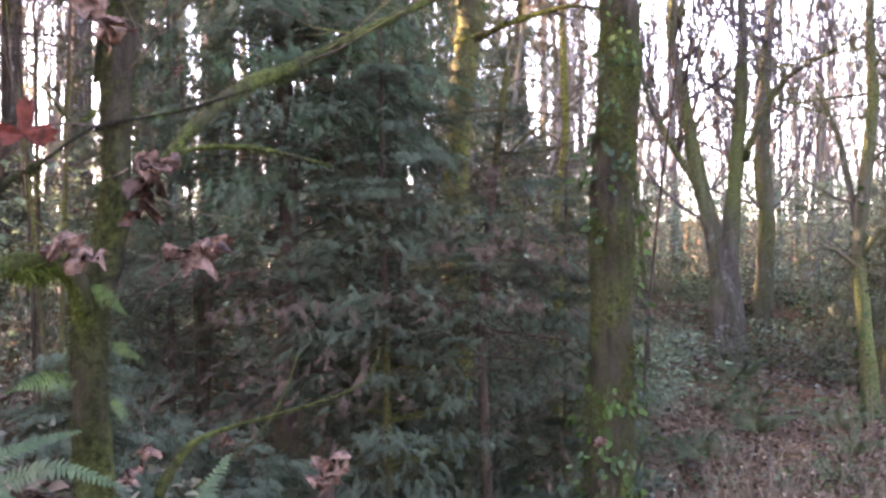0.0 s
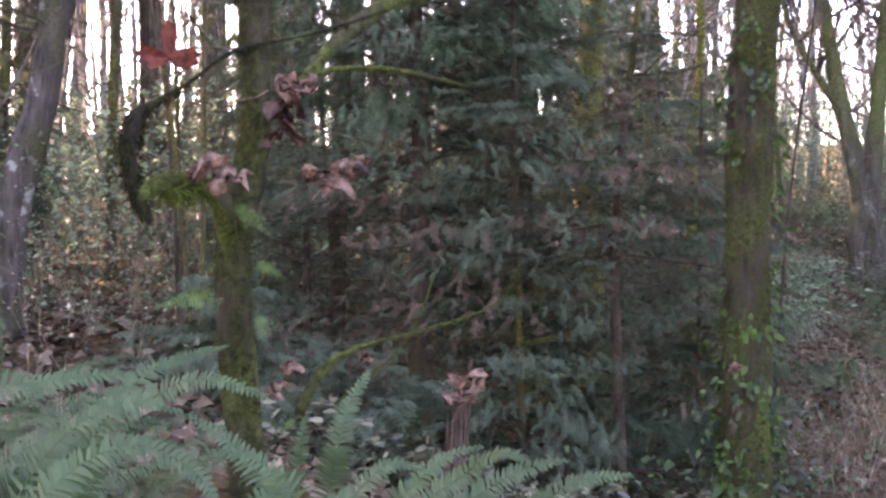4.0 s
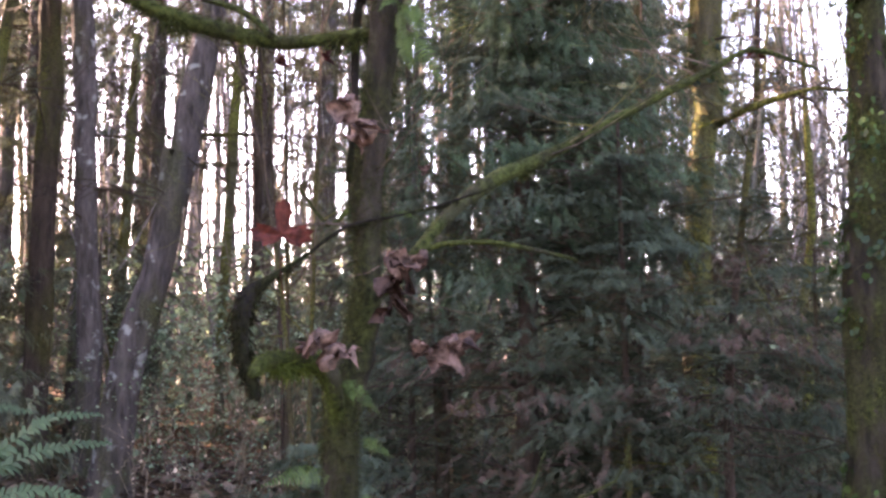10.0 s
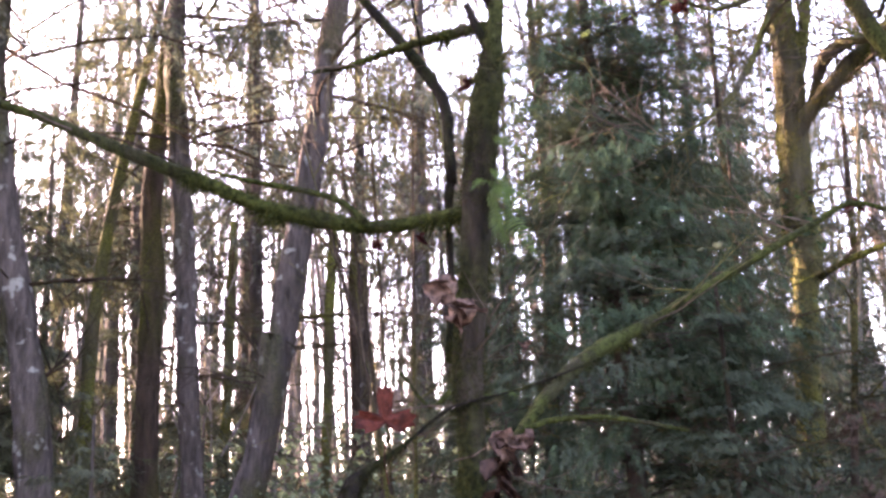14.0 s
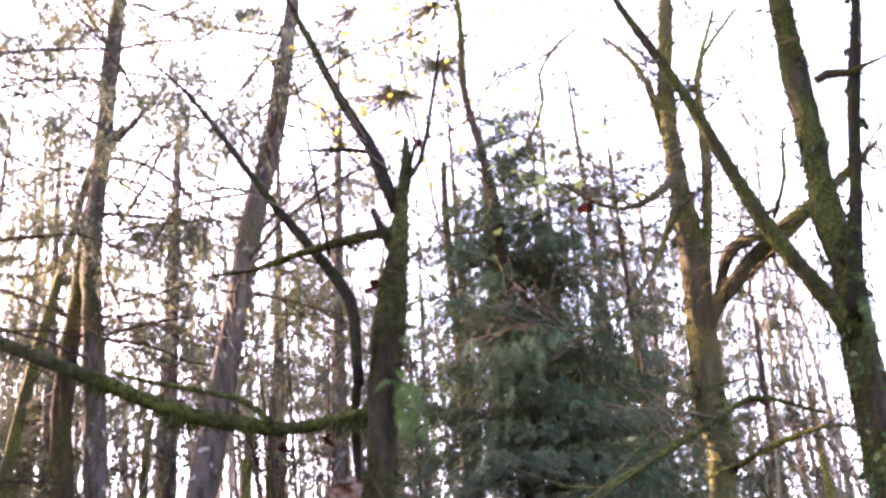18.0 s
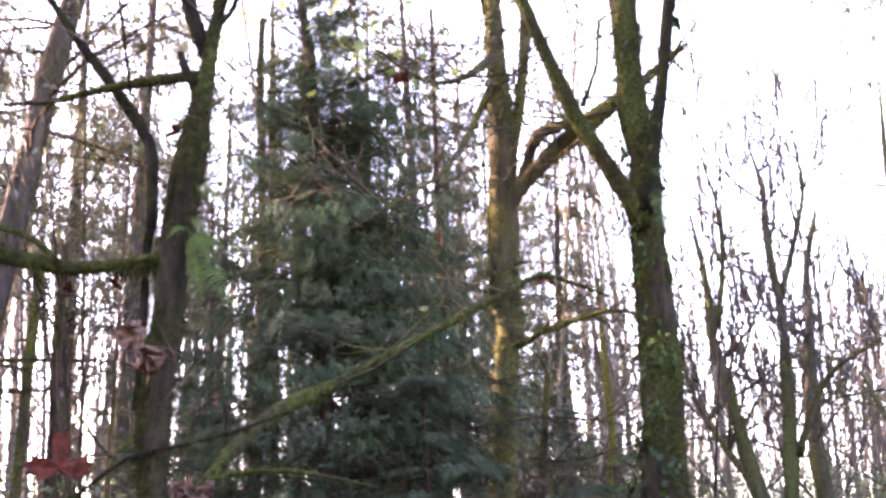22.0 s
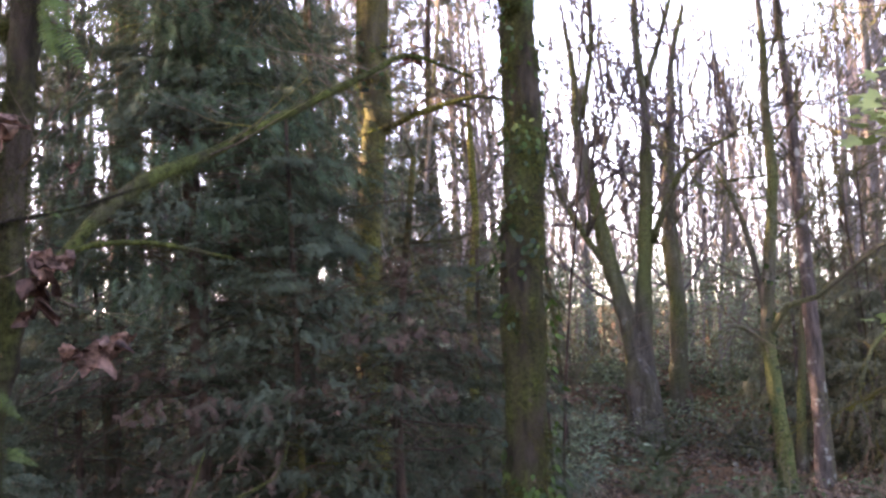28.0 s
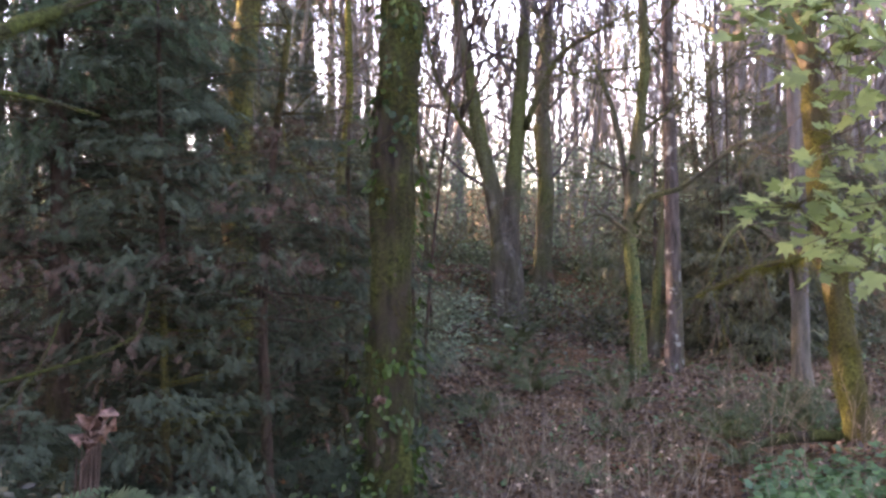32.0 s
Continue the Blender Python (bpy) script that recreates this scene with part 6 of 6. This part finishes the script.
def dead_leaf(place, size, facing, up, curl, seed, material=M_BROWN, label="curled brown dead maple leaf caught on a twig", stretch=1.0, shape=FINE):
    """A dry lobed leaf with a stalk: facing is where its upper side looks, up where its tip points."""
    g = np.random.default_rng(seed)
    v, f = (CRUMPLED if abs(curl) > 0.5 else shape)[0].copy(), shape[1]
    v[:, 0] *= stretch
    rho, th = np.hypot(v[:, 0], v[:, 1]), np.arctan2(v[:, 1], v[:, 0])
    bend = -curl * 2.6 * (1 + 0.7 * np.sin(2 * th + seed) + 0.5 * np.sin(3 * th + 2 * seed)) + 0.05
    phi = rho * bend
    v[:, 0], v[:, 1] = np.cos(th) * np.sin(phi) / bend, np.sin(th) * np.sin(phi) / bend
    v[:, 2] = (1 - np.cos(phi)) / bend + (0.09 if abs(curl) > 0.5 else 0.02) * np.sin(5 * th + seed) * rho * 2 + g.normal(0, 0.02, len(v)) * (rho > 0)
    if abs(curl) > 0.5:
        w = np.array([[3.1, 7.3, 5.2], [8.1, -4.4, 6.7], [-6.2, 5.1, 9.4]]) + g.normal(0, 1.5, (3, 3))
        v = v + 0.15 * np.sin(v @ w + seed) + 0.08 * np.sin(v @ (2.1 * w.T) + 2 * seed)
    pv, pf = prisms(np.array([(0, -0.35, 0), (0, -0.6, 0.06)]), np.array([(0, -0.6, 0.06), (0.05, -0.95, 0.02)]), np.array([0.012, 0.01]), np.array([0.01, 0.008]), 3)
    me = mesh_of("dead_leaf", *joined([(v, f), (pv, pf)]), material)
    ob = part("dead_leaf", me)
    R = turns(np.array([up], float), np.array([facing], float))[0]
    ob.matrix_world = Matrix.Translation(place) @ Matrix(R.tolist()).to_4x4() @ Matrix.Diagonal((size, size, size, 1))
    tagged(ob, label, "leaf", "dead leaves in the branches")


dead_leaf((-0.903, 2.543, 1.860), 0.146, (0.15, -1, 0.05), (0.02, 0, 1), -0.12, 1, M_RED, "dark red dead maple leaf hanging on a twig", 1.0, CROSS)
dead_leaf((-0.665, 2.654, 1.811), 0.125, (0.3, 0.8, -0.9), (0.5, 0.2, 0.2), -1.3, 2)
dead_leaf((-0.659, 2.687, 1.785), 0.12, (0.6, -1, 0.0), (0.1, 0, -1), -1.8, 3, M_WITHERED, "withered dark brown leaf hanging by the trunk")
dead_leaf((-0.680, 2.671, 1.750), 0.12, (-0.8, 0.6, 0.1), (-0.2, 0, -1), -1.8, 4, M_WITHERED, "withered dark brown leaf hanging by the trunk")
dead_leaf((-0.692, 2.700, 1.705), 0.11, (0.3, -1, 0.1), (0.1, 0, -1), -2.5, 5, M_WITHERED, "withered dark brown leaf hanging by the trunk")
dead_leaf((-0.806, 2.491, 1.619), 0.12, (0.1, 0.5, -0.9), (-1, 0.1, 0.15), -1.2, 6)
dead_leaf((-0.776, 2.521, 1.606), 0.11, (0.2, 0.5, -0.8), (0.8, -0.4, -0.4), -1.2, 7)
dead_leaf((-0.575, 2.756, 1.601), 0.13, (0.1, 0.5, -0.8), (0.55, 0.2, 0.5), -0.9, 8)
dead_leaf((-0.531, 2.815, 1.631), 0.075, (0, -0.7, 0.7), (1, 0, 0.15), -1.6, 9)
dead_leaf((-0.632, 2.765, 1.602), 0.07, (0, -0.8, 0.6), (-1, 0, 0.2), -1.5, 10)
dead_leaf((-0.288, 2.999, 1.074), 0.11, (0, 0.6, -0.8), (0.2, 0.6, 0.7), -2.6, 11)
dead_leaf((-0.280, 2.985, 1.090), 0.10, (0.2, -1, 0.3), (-0.5, 0, 0.8), -2.3, 31)
dead_leaf((-0.296, 2.978, 1.055), 0.10, (-0.3, -1, 0.2), (-0.4, 0, -1), -2.6, 12)
dead_leaf((-0.668, 2.685, 1.164), 0.10, (0.3, -1, 0), (0.15, 0, -1), -2.4, 13)
dead_leaf((-0.688, 2.680, 1.111), 0.09, (-0.4, -1, 0), (-0.3, 0, -1), -2.2, 14)
dead_leaf((-0.632, 2.488, 0.921), 0.11, (0.1, -0.9, 0.6), (0.8, 0, 0.5), -1.2, 15)
dead_leaf((-0.540, 2.966, 1.153), 0.055, (0.1, -1, 0.4), (0.9, 0, 0.3), -1.6, 16)
dead_leaf((-0.741, 2.610, 2.111), 0.12, (0.1, 0.6, -0.8), (0.6, -0.3, -0.5), -0.9, 17)
dead_leaf((-0.770, 2.634, 2.154), 0.11, (0, -0.6, 0.9), (-0.7, -0.2, 0.3), -0.9, 18)
dead_leaf((-0.652, 2.889, 2.067), 0.05, (0.2, -1, 0.1), (0.1, 0, -1), -1.8, 19, M_BROWN, "small brown dead leaf hanging on a twig")
dead_leaf((-1.015, 2.840, 2.355), 0.06, (0.2, -0.6, -0.7), (0.8, 0, -0.5), -2.2, 20, M_DULL, "dark curled dead leaf under a mossy limb")
dead_leaf((-0.884, 2.829, 2.352), 0.06, (-0.2, -0.8, -0.5), (0.2, 0, -1), -2.2, 21, M_DULL, "dark curled dead leaf under a mossy limb")
dead_leaf((-0.634, 2.906, 3.205), 0.055, (0.2, -1, 0.1), (0.1, 0, -1), -2.2, 22, M_DULL, "dark curled dead leaf at the broken top")
dead_leaf((-0.742, 2.776, 2.732), 0.05, (-0.4, -1, 0.1), (-0.7, 0, 0.6), -2.4, 23, M_DULL, "dark curled dead leaf stuck to the trunk")
dead_leaf((0.237, 4.243, 2.704), 0.09, (0.2, -1, 0.2), (0.2, 0, -1), -2.2, 24, M_DULL, "dark curled dead leaf at a limb's end")
dead_leaf((-0.346, 5.615, 4.190), 0.12, (-0.4, -1, 0.2), (0.4, 0, 0.9), -1.2, 25, M_RED, "bright red dead leaf hanging on a twig")
dead_leaf((0.746, 5.758, 0.829), 0.09, (0.2, -1, 0.1), (0.3, 0, -1), -1.6, 26, M_BROWN, "brown dead leaf among the ivy")
dead_leaf((3.466, 6.661, 1.587), 0.12, (0.2, -1, 0.3), (0.3, 0, -1), -1.6, 27, M_BROWN, "brown dead leaf beside the mossy trunk")


# ---- small pale ferns growing on the mossy maple ----
LICORICE = mesh_of("frond", *frond_arrays(1.0, 25, 60, 17, 0.15, 8, 0.30), M_FERN_L)
POLYPODY = mesh_of("frond", *frond_arrays(1.0, 25, 60, 18, 0.15, 9, 0.24), M_IVYLEAF)


def trunk_fern(root, tip, seed, count=2, label="small light green fern growing on the mossy trunk", blade=LICORICE):
    g = np.random.default_rng(seed)
    r, t2 = Vector(root), Vector(tip)
    f = thing("trunk_fern", root, label, "fern", "small ferns on the trunk")
    for i in range(count):
        d = (t2 - r) * float(g.uniform(0.6, 0.9)) + Vector(g.normal(0, 0.25 * (t2 - r).length * (i > 0), 3).tolist())
        fr = part("frond", blade, f)
        R = turns(np.array([tuple(d)]), np.array([(0.1, -0.8, 0.6)]) + g.normal(0, 0.3, (1, 3)))[0]
        fr.matrix_local = Matrix(R.tolist()).to_4x4() @ Matrix.Diagonal((d.length, d.length, d.length, 1))


for i, (a, b, n) in enumerate((((-0.800, 2.702, 1.541), (-0.671, 2.633, 1.437), 2), ((-0.830, 2.693, 1.318), (-0.915, 2.560, 1.334), 3), ((-0.842, 2.710, 1.397), (-0.849, 2.635, 1.373), 1), ((-0.772, 2.730, 1.397), (-0.646, 2.690, 1.347), 2),
                               ((-0.765, 2.732, 1.276), (-0.696, 2.678, 1.177), 2), ((-0.698, 2.797, 2.455), (-0.563, 2.754, 2.370), 3), ((-0.703, 2.796, 2.411), (-0.641, 2.738, 2.233), 3), ((-0.701, 2.827, 2.584), (-0.591, 2.799, 2.637), 2),
                               ((-0.695, 2.849, 2.730), (-0.595, 2.799, 2.728), 2), ((-0.706, 2.809, 1.942), (-0.620, 2.747, 1.911), 1), ((-0.684, 2.812, 2.731), (-0.574, 2.765, 2.763), 3), ((-0.693, 2.779, 2.460), (-0.587, 2.711, 2.316), 3),
                               ((-0.680, 2.784, 1.030), (-0.688, 2.731, 0.984), 3), ((-0.805, 2.800, 1.910), (-0.647, 2.788, 1.954), 1))):
    trunk_fern(a, b, 40 + i, n)
HANGING = mesh_of("frond", *frond_arrays(1.0, 20, 50, 26, 0.13, 18, 0.30), M_FERN_L)
for i, (a, b) in enumerate((((-0.695, 2.76, 2.45), (-0.635, 2.72, 2.25)), ((-0.690, 2.76, 2.49), (-0.60, 2.71, 2.36)), ((-0.685, 2.77, 2.58), (-0.61, 2.72, 2.47)))):
    trunk_fern(a, b, 140 + i, 2, "feathery green fern hanging from the mossy trunk", HANGING)
for i, (a, b) in enumerate((((0.915, 5.804, 3.625), (0.957, 5.696, 3.313)), ((0.915, 5.804, 3.471), (0.972, 5.693, 3.194)), ((0.909, 5.805, 3.719), (1.006, 5.687, 3.547)), ((0.898, 5.857, 4.533), (0.987, 5.741, 4.333)),
                            ((0.190, 7.822, 5.600), (0.093, 7.723, 5.739)), ((0.134, 7.823, 4.837), (0.011, 7.724, 4.758)))):
    trunk_fern(a, b, 80 + i, 4, "small green fern growing on a high mossy trunk", POLYPODY)


# ---- a splintered stump, and leafy boughs ----
stump = thing("broken_stump", (0, 0, 0), "splintered brown stump of a young tree", "stump")
v, f, _ = tube([(*(-0.332, 3.095, 0.666), 0.024), (*(-0.322, 3.096, 0.860), 0.021), (*(-0.308, 3.097, 0.986), 0.014), (*(-0.303, 3.098, 1.016), 0.004)], 11, 0.03, 0.2, 5)
part("stem", mesh_of("stem", v, f, M_WET), stump)
for k, (lo, hi, r) in enumerate((((-0.354, 3.073, 0.742), (-0.339, 3.074, 0.993), 0.0053), ((-0.343, 3.064, 0.762), (-0.326, 3.066, 1.012), 0.0045), ((-0.330, 3.065, 0.774), (-0.315, 3.067, 1.024), 0.0060), ((-0.321, 3.076, 0.787), (-0.304, 3.078, 1.038), 0.0053), ((-0.312, 3.087, 0.803), (-0.293, 3.089, 1.054), 0.0067), ((-0.300, 3.118, 0.886), (-0.285, 3.119, 1.140), 0.0067), ((-0.305, 3.108, 0.813), (-0.289, 3.109, 1.066), 0.0045))):
    v, f, _ = tube([(*lo, r * 1.2), (lo[0] * 0.5 + hi[0] * 0.5 + 0.003, lo[1] * 0.5 + hi[1] * 0.5, lo[2] * 0.5 + hi[2] * 0.5, r), (*hi, r * 0.25)], 5, 0.04, 0.18, 20 + k)
    part("splinter", mesh_of("splinter", v, f, M_WET), stump)


def bough(parent, centre, spread, leaves, size, material, seed, flat=0.5, twig_from=None):
    """A twig cluster with lobed leaves."""
    g = np.random.default_rng(seed)
    cpt = np.array(centre)
    P = cpt + g.normal(0, 1, (leaves, 3)) * np.array(spread)
    v, f = scatter(*LEAF, P, turns(np.column_stack([g.normal(0, 1, (leaves, 2)), g.normal(-0.4, 0.5, leaves)]), np.array([0.0, -0.5, 1.0]) + g.normal(0, flat, (leaves, 3))), size * g.uniform(0.6, 1.3, leaves))
    part("foliage", mesh_of("foliage", v, f, material), parent, "pale green lobed leaves", "stuff")
    root = np.array(twig_from if twig_from is not None else centre)
    hubs = cpt + g.normal(0, 0.6, (6, 3)) * np.array(spread)
    near = hubs[np.argmin(((P[:, None] - hubs[None]) ** 2).sum(-1), 1)]
    a, b = np.vstack([np.repeat(root[None], 6, 0), near]), np.vstack([hubs, P])
    v, f = prisms(a, b, np.full(len(a), 0.004), np.full(len(a), 0.0015), 3)
    part("brushwood", mesh_of("brushwood", v, f, M_TWIG), parent, kind="stuff")


for i, (c, s, n, root) in enumerate((((3.194, 5.787, 1.811), (0.26, 0.25, 0.10), 40, (3.771, 6.953, 1.628)), ((3.216, 5.545, 1.568), (0.18, 0.25, 0.12), 34, (3.800, 6.937, 1.485)), ((2.955, 5.687, 2.800), (0.22, 0.25, 0.08), 34, (3.640, 7.021, 3.113)),
                                     ((3.148, 5.469, 2.561), (0.20, 0.25, 0.14), 40, (3.669, 7.006, 2.748)), ((3.292, 5.617, 2.095), (0.14, 0.25, 0.14), 24, (3.728, 6.975, 2.240)), ((2.767, 5.776, 2.923), (0.10, 0.2, 0.10), 16, (3.556, 7.060, 3.132)))):
    bough(TREES["yellow"], c, s, int(n * 1.9), 0.165, M_LIME, 70 + i, 0.3, root)
bough(TREES["gold"], (-0.653, 6.593, 4.918), (0.22, 0.3, 0.14), 70, 0.09, M_LIME, 80, 0.8, (-0.353, 6.616, 4.714))
bough(TREES["snag"], (-2.15, 9.55, 7.95), (0.62, 0.5, 0.55), 900, 0.085, M_SUNLEAF, 81, 0.8, (-1.630, 8.367, 5.882))
